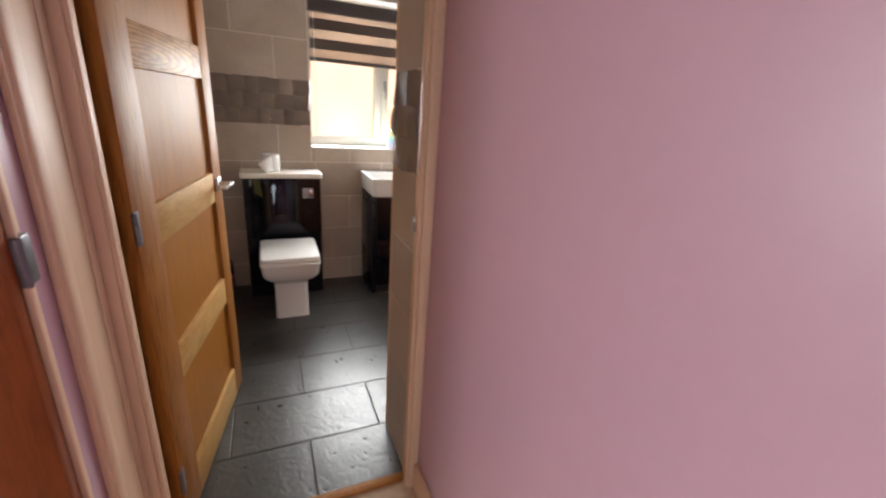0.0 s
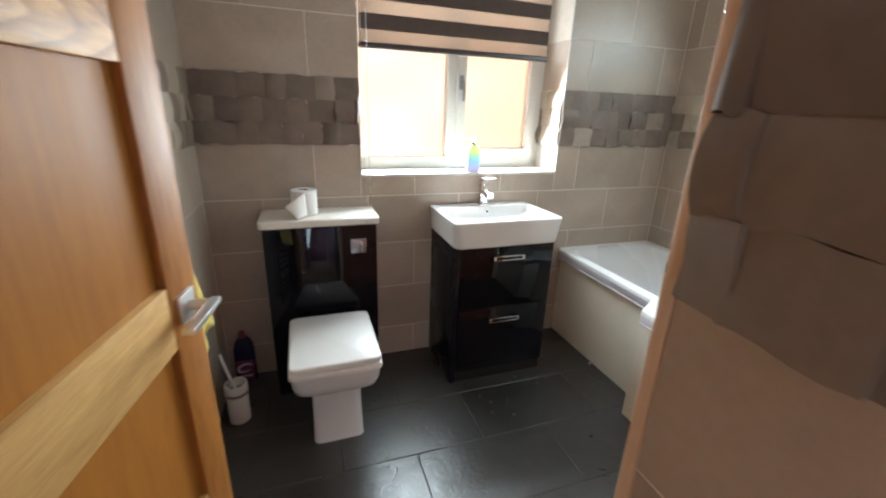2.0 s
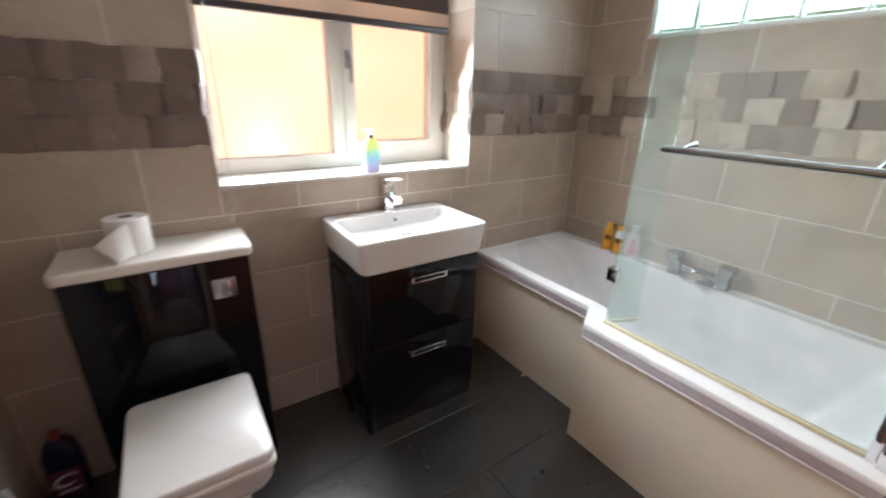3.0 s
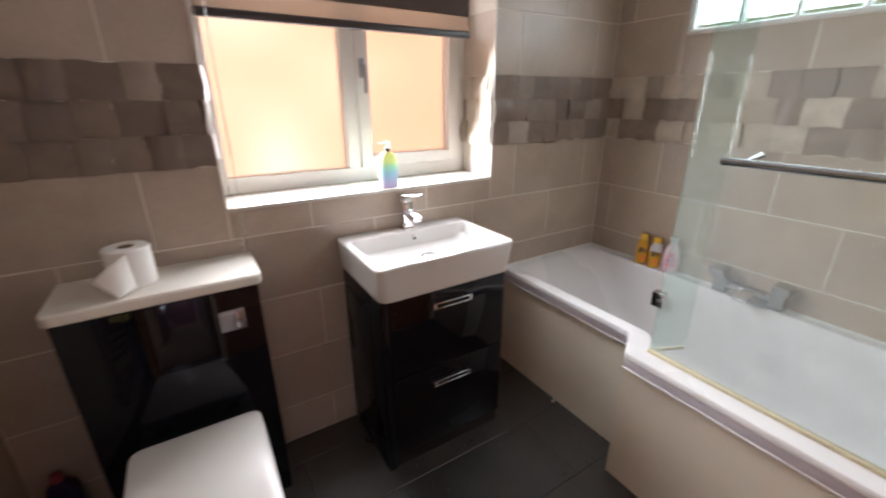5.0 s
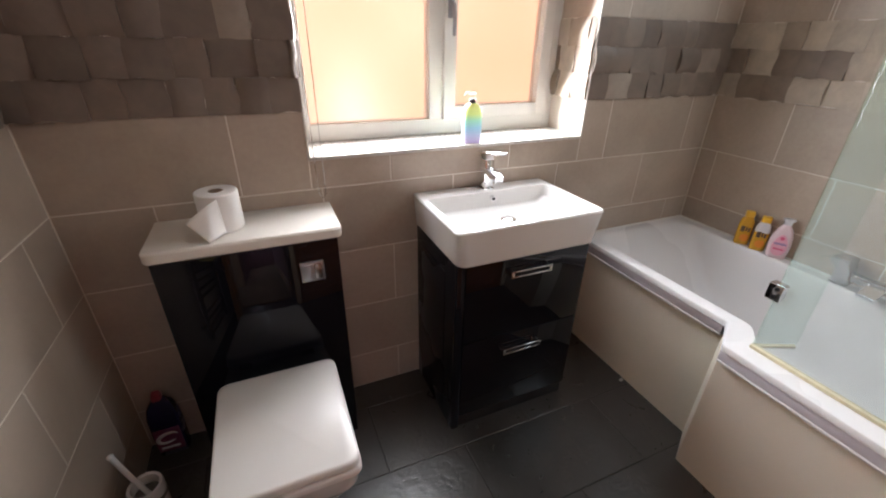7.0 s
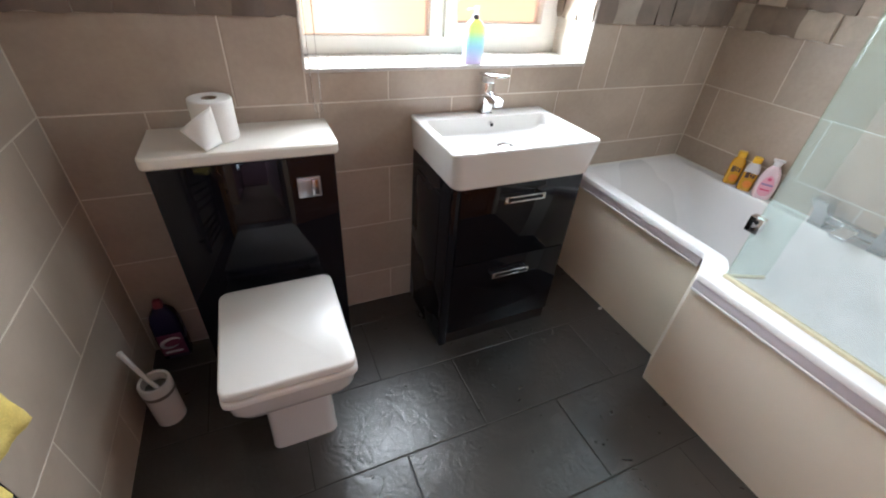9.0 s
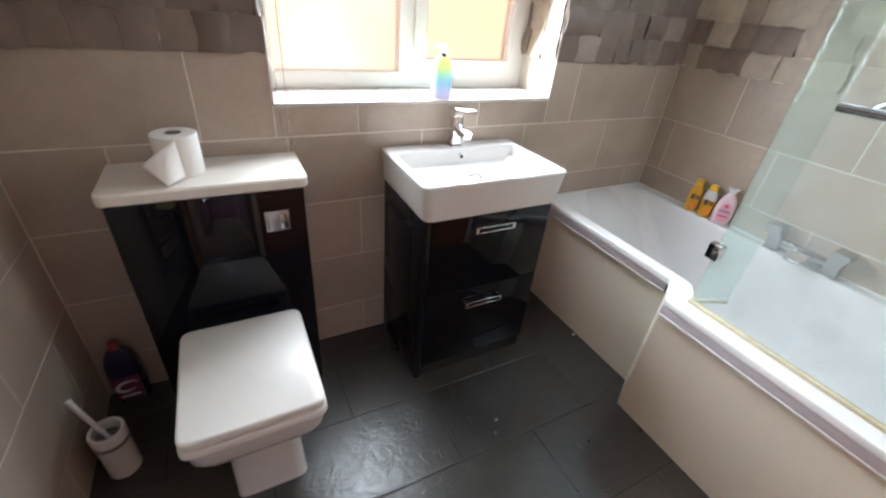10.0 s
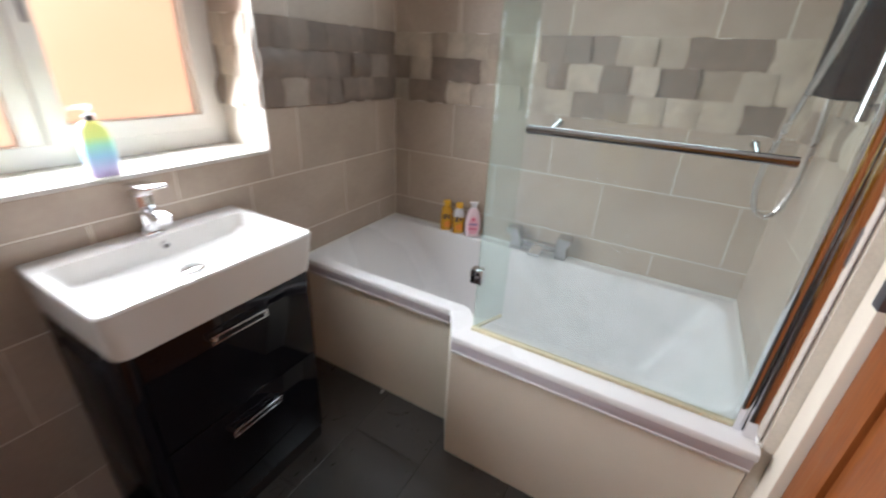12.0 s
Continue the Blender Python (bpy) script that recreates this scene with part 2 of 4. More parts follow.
CARD = plain("grey_brown_card", (0.30, 0.22, 0.16), 0.9)
TOWEL = plain("yellow_terry", (0.70, 0.56, 0.16), 0.95, vary=0.18, grain=330, bump=0.8)
RUBBER = plain("grey_brown_band", (0.16, 0.145, 0.13), 0.6)
NAVY = plain("navy_plastic", (0.018, 0.014, 0.055), 0.25)
RED_CAP = plain("red_plastic", (0.26, 0.035, 0.05), 0.4)
LABEL_PURPLE = plain("plum_label", (0.16, 0.03, 0.09), 0.4)
LABEL_WHITE = plain("white_print", (0.72, 0.70, 0.72), 0.4)
YELLOW = plain("amber_yellow_plastic", (0.68, 0.36, 0.03), 0.25)
ORANGE = plain("orange_print", (0.78, 0.27, 0.02), 0.35)
BROWN_PRINT = plain("dark_brown_print", (0.10, 0.055, 0.02), 0.4)
PINK_BOTTLE = plain("baby_pink_plastic", (0.84, 0.66, 0.70), 0.25)
PINK_LABEL = plain("rose_label", (0.82, 0.42, 0.52), 0.4)
VIOLET_PRINT = plain("violet_print", (0.35, 0.22, 0.42), 0.4)
CAP_YELLOW = plain("bright_yellow_plastic", (0.80, 0.47, 0.03), 0.3)
PINK_PRINT = plain("deep_pink_print", (0.70, 0.10, 0.22), 0.4)
BLOCK_GROUT = plain("white_block_joint", (0.72, 0.72, 0.68), 0.7)
GLASS = clear_glass("clear_screen_glass", (0.955, 0.985, 0.98), 0.7, 0.13)
GREEN_EDGE = clear_glass("green_glass_edge", (0.905, 0.955, 0.93))
PANE = frosted("frosted_glass", (0.97, 0.98, 0.97), 0.42)
BLOCK = frosted("rippled_block_glass", (0.93, 0.98, 0.94), 0.16, 0.5)
CLEAR_PLASTIC = clear_glass("clear_plastic", (0.9, 0.93, 0.95))
OUTSIDE = glow("sunlit_orange_render", [(0.36, (0.93, 0.40, 0.22)), (0.50, (0.96, 0.51, 0.31)), (0.60, (1.0, 0.64, 0.42)), (0.70, (0.95, 0.89, 0.85))], 2.5, 1.3)
GARDEN = glow("sunlit_green_outside", [(0.3, (0.50, 0.66, 0.36)), (0.7, (0.95, 0.90, 0.52))], 0.46, 1.3)


def sheer():
    m = Mat("sheer_blind_cloth")
    t, d, x = m.nodes.new("ShaderNodeBsdfTransparent"), m.nodes.new("ShaderNodeBsdfTranslucent"), m.nodes.new("ShaderNodeMixShader")
    d.inputs[0].default_value = (0.30, 0.235, 0.18, 1)
    weave = m.noise(500, 2)
    m.links.new(m.scalar(weave, 0.6, 0.9, 0.3, 0.7), x.inputs[0])
    m.links.new(t.outputs[0], x.inputs[1])
    m.links.new(d.outputs[0], x.inputs[2])
    m.links.new(x.outputs[0], m.nodes["Material Output"].inputs[0])
    return m.mat


SHEER = sheer()


def rainbow():
    m = Mat("rainbow_print", rough=0.25)
    z = m.node("ShaderNodeSeparateXYZ")
    m.links.new(m.coords, z.inputs[0])
    fac = m.scalar(z.outputs[2], 0.0, 1.0, 0.0, 0.16)
    tone = m.ramp(fac, [(0.0, (0.66, 0.52, 0.76)), (0.16, (0.60, 0.58, 0.80)), (0.36, (0.42, 0.64, 0.82)), (0.54, (0.46, 0.76, 0.66)), (0.68, (0.74, 0.78, 0.34)), (1.0, (0.80, 0.72, 0.26))])
    m.to("Base Color", tone)
    thin, half = m.nodes.new("ShaderNodeBsdfTranslucent"), m.nodes.new("ShaderNodeMixShader")
    half.inputs[0].default_value = 0.22
    m.links.new(tone, thin.inputs[0])
    m.links.new(m.bsdf.outputs[0], half.inputs[1])
    m.links.new(thin.outputs[0], half.inputs[2])
    m.links.new(half.outputs[0], m.nodes["Material Output"].inputs[0])
    return m.mat


RAINBOW = rainbow()


# ---- shapes ----
def cuboid(bm, lo, hi, bevel=0.0, segments=2):
    made = bmesh.ops.create_cube(bm, size=1.0)["verts"]
    for v in made:
        v.co = Vector([(lo[k] + hi[k]) / 2 + v.co[k] * (hi[k] - lo[k]) for k in range(3)])
    if bevel:
        bmesh.ops.bevel(bm, geom=list({e for v in made for e in v.link_edges}), offset=bevel, segments=segments, profile=0.5, affect="EDGES")
    return bm


def rounded(pts, radii, n=5):
    """A closed outline with rounded corners, always with the same count of points a corner."""
    out = []
    for k, p in enumerate(pts):
        p, a, b = Vector(p), Vector(pts[k - 1]), Vector(pts[(k + 1) % len(pts)])
        r = radii[k] if isinstance(radii, (list, tuple)) else radii
        u, w = (a - p).normalized(), (b - p).normalized()
        half = max(0.05, u.angle(w) / 2)
        cut = min(r / math.tan(half), (a - p).length * 0.49, (b - p).length * 0.49)
        p0, p1 = p + u * cut, p + w * cut
        for i in range(n + 1):
            t = i / n
            out.append((1 - t) ** 2 * p0 + 2 * t * (1 - t) * p + t * t * p1)
    return out


def rect(x0, x1, y0, y1, r, n=5):
    return rounded([(x0, y0), (x1, y0), (x1, y1), (x0, y1)], r, n)


def loft(bm, loops, cap_low=True, cap_high=True):
    """Skins a stack of (outline, z) or of lists of 3D points."""
    rings = []
    for loop in loops:
        pts = [(p[0], p[1], loop[1]) for p in loop[0]] if isinstance(loop, tuple) else loop
        rings.append([bm.verts.new(p) for p in pts])
    for a, b in zip(rings, rings[1:]):
        for k in range(len(a)):
            bm.faces.new((a[k - 1], a[k], b[k], b[k - 1]))
    if cap_low:
        bm.faces.new(list(reversed(rings[0])))
    if cap_high:
        bm.faces.new(rings[-1])
    return bm


def tube(bm, path, radius, sides=10, caps=True):
    """A round tube along a list of points."""
    path = [Vector(p) for p in path]
    loops, side = [], None
    for k, p in enumerate(path):
        d = (path[min(k + 1, len(path) - 1)] - path[max(k - 1, 0)]).normalized()
        side = (side - d * side.dot(d)).normalized() if side else d.orthogonal().normalized()
        up = d.cross(side)
        r = radius[k] if isinstance(radius, (list, tuple)) else radius
        loops.append([p + r * (math.cos(a) * side + math.sin(a) * up) for a in [2 * math.pi * i / sides for i in range(sides)]])
    return loft(bm, loops, caps, caps)


def lathe(bm, profile, at, sides=28, squash=1.0):
    """A turned shape from (radius, z) pairs."""
    loops = [[(at[0] + r * math.cos(a), at[1] + squash * r * math.sin(a), at[2] + z) for a in [2 * math.pi * i / sides for i in range(sides)]] for r, z in profile]
    return loft(bm, loops)


def part(name, bm, material, parent=None, label="", smooth=True):
    data = bpy.data.meshes.new(name)
    bmesh.ops.recalc_face_normals(bm, faces=bm.faces)
    bm.to_mesh(data)
    bm.free()
    data.materials.append(material)
    if smooth:
        data.shade_smooth()
        data.set_sharp_from_angle(angle=radians(35))
    ob = new(name, data)
    if parent:
        ob.parent = parent
    return tagged(ob, label) if label else ob


def block(name, lo, hi, material, parent=None, bevel=0.0, label=""):
    return part(name, cuboid(bmesh.new(), lo, hi, bevel), material, parent, label)


def thing(name, label, category, at=(0, 0, 0), group="", kind=""):
    ob = new(name)
    ob.location = at
    ob.empty_display_size = 0.05
    return tagged(ob, label, category, group, kind)


def structure(ob, label, category):
    return tagged(ob, label, category, kind="structure")


# ---- plan ----
WIDE, FAR, CEIL = 2.67, 4.0, 2.36
SILL_Z, HEAD_Z, WIN_L, WIN_R, WIN_Y = 1.066, 2.09, 0.723, 1.862, 4.235
BLOCK_Y0, BLOCK_Y1, BLOCK_Z0, BLOCK_Z1 = 2.455, 3.625, 1.695, 2.085
ROWS = (0.0, 0.175, 0.435, 0.694, 0.954, 1.213, 1.515, 1.775, 2.035, 2.295, CEIL)


def slab_with_hole(bm, lo, hi, axis, hole):
    """A wall along axis (0 or 1) with a rectangular opening (u0, u1, z0, z1) through it."""
    u0, u1, z0, z1 = hole
    for a, b, c, d in ((lo[axis], u0, lo[2], hi[2]), (u1, hi[axis], lo[2], hi[2]), (u0, u1, lo[2], z0), (u0, u1, z1, hi[2])):
        p, q = list(lo), list(hi)
        p[axis], q[axis], p[2], q[2] = a, b, c, d
        cuboid(bm, p, q)
    return bm


G = 0.0011
bm = slab_with_hole(bmesh.new(), (-0.12, FAR + G, -0.1), (WIDE + 0.3, FAR + 0.30, CEIL + 0.1), 0, (WIN_L, WIN_R, SILL_Z - 0.012, HEAD_Z))
wall_north = structure(part("wall_north", bm, GROUT, smooth=False), "beige tiled wall with window and a split-stone band", "wall")
wall_west = structure(block("wall_west", (-0.12, 1.97, -0.1), (-G, FAR + G, CEIL + 0.1), GROUT), "beige tiled side wall with a split-stone band", "wall")
bm = slab_with_hole(bmesh.new(), (WIDE + G, 2.0, -0.1), (WIDE + 0.14, FAR + G, CEIL + 0.1), 1, (BLOCK_Y0, BLOCK_Y1, BLOCK_Z0, BLOCK_Z1))
wall_east = structure(part("wall_east", bm, GROUT, smooth=False), "beige tiled wall beside the bath with glass blocks", "wall")
wall_south = structure(block("wall_south", (1.857, 2.18, -0.1), (WIDE + G, 2.305 - G, CEIL + 0.1), GROUT), "beige tiled wall at the shower end", "wall")
wall_return = structure(block("wall_return", (0.845 + G, 1.972, -0.1), (0.96, 2.229, CEIL + 0.1), GROUT), "short beige tiled wall inside the doorway", "wall")
floor = structure(block("floor", (-0.1, 1.95, -0.12), (WIDE + 0.1, FAR + 0.1, -0.0025), DARK_GROUT), "dark slate tiled bathroom floor", "floor")
structure(block("ceiling", (-0.12, 1.886, CEIL), (WIDE + 0.14, FAR + 0.3, CEIL + 0.1), PLASTER), "plain white painted ceiling", "ceiling")

# landing outside the door
structure(block("wall_hall_east", (0.872, -1.5, -0.1), (0.99, 1.97, CEIL + 0.1), PINK), "mauve pink painted landing wall", "wall")
bm = slab_with_hole(bmesh.new(), (-0.10, -0.10, -0.1), (0.03, 1.968, CEIL + 0.1), 1, (0.72, 1.628, -0.1, 2.0))
slab_with_hole(bm, (-0.10, -1.5, -0.1), (0.03, -0.10, CEIL + 0.1), 1, (-1.32, -0.48, 0.55, 1.55))
structure(part("wall_hall_west", bm, PINK, smooth=False), "mauve pink painted landing wall with doorway and window", "wall")
# bedroom beyond the side doorway
bm = slab_with_hole(bmesh.new(), (-2.40, -0.90, -0.1), (-2.30, 2.80, CEIL + 0.1), 1, (0.70, 2.54, 0.92, 2.08))
structure(part("wall_bedroom_west", bm, PLASTER, smooth=False), "plain pale bedroom wall with a window opening", "wall")
structure(block("wall_bedroom_north", (-2.40, 2.80, -0.1), (-0.12, 2.90, CEIL + 0.1), PLASTER), "plain pale bedroom wall", "wall")
structure(block("wall_bedroom_south", (-2.40, -1.0, -0.1), (-0.10, -0.90, CEIL + 0.1), PLASTER), "plain pale bedroom wall", "wall")
structure(block("floor_bedroom", (-2.40, -1.0, -0.12), (-0.12, 2.80, -0.004), CARPET), "tan carpeted bedroom floor", "floor")
structure(block("ceiling_bedroom", (-2.40, -1.0, CEIL), (-0.12, 2.80, CEIL + 0.1), PLASTER), "plain white bedroom ceiling", "ceiling")
structure(block("wall_hall_south", (-0.12, -1.6, -0.1), (0.99, -1.5, CEIL + 0.1), PINK), "plain mauve pink landing wall", "wall")
structure(block("floor_hall", (-0.12, -1.6, -0.12), (0.99, 1.95, -0.004), CARPET), "tan carpeted landing floor", "floor")
structure(block("ceiling_hall", (-0.12, -1.6, CEIL), (0.99, 1.886, CEIL + 0.1), PLASTER), "plain white landing ceiling", "ceiling")
structure(block("wall_above_door", (0.03, 1.886, 2.06), (0.872, 1.968, CEIL), PINK), "mauve pink wall above the bathroom doorway", "wall")
structure(block("baseboard", (0.854, -1.5, -0.003), (0.8715, 1.884, 0.12), GLOSS_WOOD, bevel=0.006), "cream gloss painted skirting board", "skirting")
structure(block("threshold", (0.06, 1.925, -0.003), (0.85, 1.965, 0.006), OAK_STILE, bevel=0.003), "oak threshold strip under the door", "threshold")

# bathroom door lining with stops and rounded edges
lining = structure(thing("door_1", "cream gloss painted door lining with steel strike plate", "door frame"), "cream gloss painted door lining with steel strike plate", "door frame")
block("jamb", (0.03, 1.886, -0.002), (0.070, 1.968, 2.03), GLOSS_WOOD, lining, 0.006)
block("jamb", (0.838, 1.886, -0.002), (0.8735, 1.968, 2.03), GLOSS_WOOD, lining, 0.008)
block("head", (0.03, 1.886, 2.03), (0.8735, 1.968, 2.06), GLOSS_WOOD, lining, 0.004)
block("stop", (0.070, 1.890, -0.002), (0.081, 1.922, 2.03), GLOSS_WOOD, lining, 0.004)
block("stop", (0.827, 1.898, -0.002), (0.838, 1.922, 2.03), GLOSS_WOOD, lining, 0.004)
block("architrave", (0.0305, 1.696, -0.002), (0.043, 1.884, 2.09), GLOSS_WOOD, lining, 0.004)
block("bead", (0.0302, 1.706, -0.002), (0.0500, 1.752, 2.09), GLOSS_WOOD, lining, 0.008)
block("bead", (0.0302, 1.846, -0.002), (0.0470, 1.8845, 2.09), GLOSS_WOOD, lining, 0.006)
plate = block("strike_plate", (0.834, 1.924, 1.00), (0.8385, 1.950, 1.07), STEEL, lining, 0.001, "worn steel strike plate")
block("keep", (0.831, 1.931, 1.018), (0.836, 1.943, 1.050), BLACK_MATT, plate)
block("strike_lip", (0.830, 1.946, 1.01), (0.8435, 1.974, 1.06), STEEL, plate, 0.002)

# landing side door, open into the bedroom
side = structure(thing("door_2", "open red-brown wooden door in a cream frame", "door"), "open red-brown wooden door in a cream frame", "door")
block("door_leaf", (-0.72, 1.556, 0.006), (0.038, 1.5915, 1.985), DARK_DOOR, side, 0.003)
block("jamb", (-0.10, 1.592, -0.002), (0.034, 1.640, 2.0), GLOSS_WOOD, side, 0.004)
block("jamb", (-0.10, 0.72, -0.002), (0.031, 0.756, 2.0), GLOSS_WOOD, side, 0.004)
block("bead", (0.030, 1.5935, -0.002), (0.046, 1.6045, 2.0), GLOSS_WOOD, side, 0.004)
block("architrave", (0.0302, 0.66, -0.002), (0.050, 0.735, 2.07), GLOSS_WOOD, side, 0.008)
block("architrave", (0.0302, 0.735, 2.0), (0.050, 1.640, 2.07), GLOSS_WOOD, side, 0.008)
hinge = block("hinge", (0.030, 1.5870, 1.066), (0.0475, 1.630, 1.150), HINGE, side, 0.002, "grey steel butt hinge")
part("pin", tube(bmesh.new(), [(0.046, 1.594, 1.066), (0.046, 1.594, 1.150)], 0.006), HINGE, hinge)


# ---- bathroom door: oak, open inwards ----
def oak_door():
    """Local axes: x along the leaf from the hinge, y through it, z up."""
    w, d, h = 0.762, 0.040, 1.98
    ob = thing("oak_door", "open oak four-panel door with chrome lever handles", "door")
    block("stile", (-0.032, 0, 0.006), (0.105, d, h), OAK_STILE, ob, 0.002)
    block("stile", (w - 0.105, 0, 0.006), (w, d, h), OAK_STILE, ob, 0.002)
    for z0, z1 in ((0.006, 0.150), (0.503, 0.618), (0.964, 1.083), (1.436, 1.547), (1.877, h)):
        block("rail", (0.105, 0.001, z0), (w - 0.105, d - 0.001, z1), OAK_FIGURED if z0 > 1.4 else OAK_RAIL, ob, 0.002)
    for z0, z1 in ((0.150, 0.503), (0.618, 0.964), (1.083, 1.436), (1.547, 1.877)):
        block("panel", (0.103, 0.015, z0 - 0.003), (w - 0.103, d - 0.015, z1 + 0.003), OAK_PANEL, ob)
    for z in (0.16, 1.005, 1.78):
        hg = block("hinge", (-0.036, -0.0015, z), (-0.004, 0.001, z + 0.085), HINGE, ob, 0.001, "grey steel butt hinge")
        for k in range(5):
            part("knuckle", tube(bmesh.new(), [(-0.036, -0.004, z + 0.017 * k + 0.0005), (-0.036, -0.004, z + 0.017 * k + 0.0165)], 0.0065, 12), HINGE, hg)
    block("latch_plate", (w - 0.0005, 0.010, 0.95), (w + 0.002, 0.031, 1.11), STEEL, ob, 0.0005)
    for y, s in ((0.0, -1), (d, 1)):
        lever = part("lever_handle", tube(bmesh.new(), [(w - 0.058, y, 1.03), (w - 0.058, y + s * 0.052, 1.03)], 0.010, 14), LEVER, ob, "polished chrome lever")
        block("rose", (w - 0.085, min(y, y + s * 0.009), 1.003), (w - 0.031, max(y, y + s * 0.009), 1.057), LEVER, lever, 0.002)
        block("lever", (w - 0.170, min(y + s * 0.042, y + s * 0.062), 1.028), (w - 0.046, max(y + s * 0.042, y + s * 0.062), 1.040), LEVER, lever, 0.0025)
    return ob


door = oak_door()
HINGE_AT, FREE_AT = Vector((0.1046, 2.012, 0)), Vector((0.228, 2.764, 0))
along = (FREE_AT - HINGE_AT).normalized()
door.matrix_world = Matrix.Translation(HINGE_AT) @ Matrix.Rotation(math.atan2(along.y, along.x), 4, "Z")

# airing cupboard front beside the bath
cup = structure(thing("door_3", "brown wooden cupboard door in a cream frame", "cupboard door"), "brown wooden cupboard door in a cream frame", "cupboard door")
block("cupboard_back", (0.96, 2.10, -0.1), (1.857, 2.14, CEIL), PLASTER, cup)
# left casing: a deeper paint than its neighbours puts its shadow into the colour
block("casing", (0.8445, 2.2305, -0.002), (0.91, 2.254, 2.10), GLOSS_WOOD, cup, 0.005)
block("casing", (1.785, 2.18, -0.002), (1.855, 2.278, 2.10), CASING, cup, 0.005)
block("casing", (0.91, 2.249, 2.03), (1.785, 2.272, 2.10), CASING, cup, 0.005)
block("header", (0.91, 2.20, 2.10), (1.857, 2.249, CEIL), TILE, cup)
for x0, x1 in ((0.915, 1.015), (1.680, 1.781)):
    block("stile", (x0, 2.222, 0.006), (x1, 2.258, 2.026), CUPBOARD, cup, 0.002)
for z0, z1 in ((0.006, 0.15), (0.50, 0.61), (0.96, 1.07), (1.44, 1.55), (1.88, 2.026)):
    block("rail", (1.015, 2.223, z0), (1.680, 2.257, z1), CUPBOARD, cup, 0.002)
for z0, z1 in ((0.15, 0.50), (0.61, 0.96), (1.07, 1.44), (1.55, 1.88)):
    block("panel", (1.013, 2.232, z0 - 0.002), (1.682, 2.246, z1 + 0.002), CUPBOARD, cup)
block("hinge", (1.770, 2.256, 1.03), (1.800, 2.284, 1.12), HINGE, cup, 0.002, "dark steel butt hinge")


# ---- window ----
win = structure(thing("window_1", "white plastic window with two frosted panes", "window"), "white plastic window with two frosted panes", "window")
Y0, Y1 = WIN_Y, WIN_Y + 0.06


def ring(name, x0, x1, z0, z1, t, y0, y1, parent, material=UPVC, bevel=0.004, bottom=None):
    ob = part(name, bmesh.new(), material, parent)
    b = bmesh.new()
    low = bottom or t
    cuboid(b, (x0, y0, z0), (x0 + t, y1, z1), bevel)
    cuboid(b, (x1 - t, y0, z0), (x1, y1, z1), bevel)
    cuboid(b, (x0 + t - 0.002, y0 + 0.001, z0), (x1 - t + 0.002, y1, z0 + low), bevel)
    cuboid(b, (x0 + t - 0.002, y0 + 0.001, z1 - t), (x1 - t + 0.002, y1, z1), bevel)
    b.to_mesh(ob.data)
    b.free()
    return ob


ring("window_frame", WIN_L - 0.01, WIN_R + 0.008, SILL_Z - 0.004, HEAD_Z + 0.01, 0.048, Y0, Y1, win, bottom=0.066)
block("mullion", (1.248, Y0 + 0.002, SILL_Z + 0.06), (1.312, Y1, HEAD_Z - 0.03), UPVC, win, 0.004)
sash = ring("sash", 1.306, 1.822, SILL_Z + 0.058, HEAD_Z - 0.035, 0.056, Y0 - 0.014, Y1 - 0.01, win)
block("pane", (0.755, Y0 + 0.026, SILL_Z + 0.055), (1.252, Y0 + 0.032, HEAD_Z - 0.03), PANE, win, label="frosted glass pane").visible_shadow = False
block("pane", (1.355, Y0 + 0.020, SILL_Z + 0.11), (1.772, Y0 + 0.026, HEAD_Z - 0.085), PANE, sash, label="frosted glass pane").visible_shadow = False
wh = block("window_handle", (1.318, Y0 - 0.026, 1.50), (1.340, Y0 - 0.012, 1.575), SATIN, win, 0.003, "satin steel window handle")
part("lever", tube(bmesh.new(), [(1.329, Y0 - 0.024, 1.55), (1.329, Y0 - 0.045, 1.545), (1.331, Y0 - 0.050, 1.50), (1.332, Y0 - 0.046, 1.44)], [0.008, 0.008, 0.007, 0.006], 10), SATIN, wh)
sill = structure(block("window_sill", (WIN_L + 0.001, FAR - 0.006, SILL_Z - 0.012), (WIN_R - 0.001, Y0, SILL_Z), SILL, bevel=0.002), "cream tiled window sill", "window sill")
structure(block("reveal_head", (WIN_L, FAR - 0.002, HEAD_Z - 0.004), (WIN_R, Y0, HEAD_Z + 0.004), SILL), "cream tiled head of the window recess", "trim")
for x0, x1 in ((WIN_L - 0.004, WIN_L + 0.003), (WIN_R - 0.003, WIN_R + 0.004)):
    structure(block("trim", (x0, FAR - 0.005, SILL_Z - 0.012), (x1, FAR + 0.004, HEAD_Z), SILL, bevel=0.0015), "pale tile edging strip round the window", "trim")
backdrop = structure(block("backdrop", (-2.0, 5.9, -0.5), (4.6, 5.95, 3.6), OUTSIDE), "sunlit orange wall outside the window", "backdrop")
structure(block("backdrop", (4.2, 0.6, 0.2), (4.25, 5.4, 4.2), GARDEN), "sunlit garden beyond the glass blocks", "backdrop")

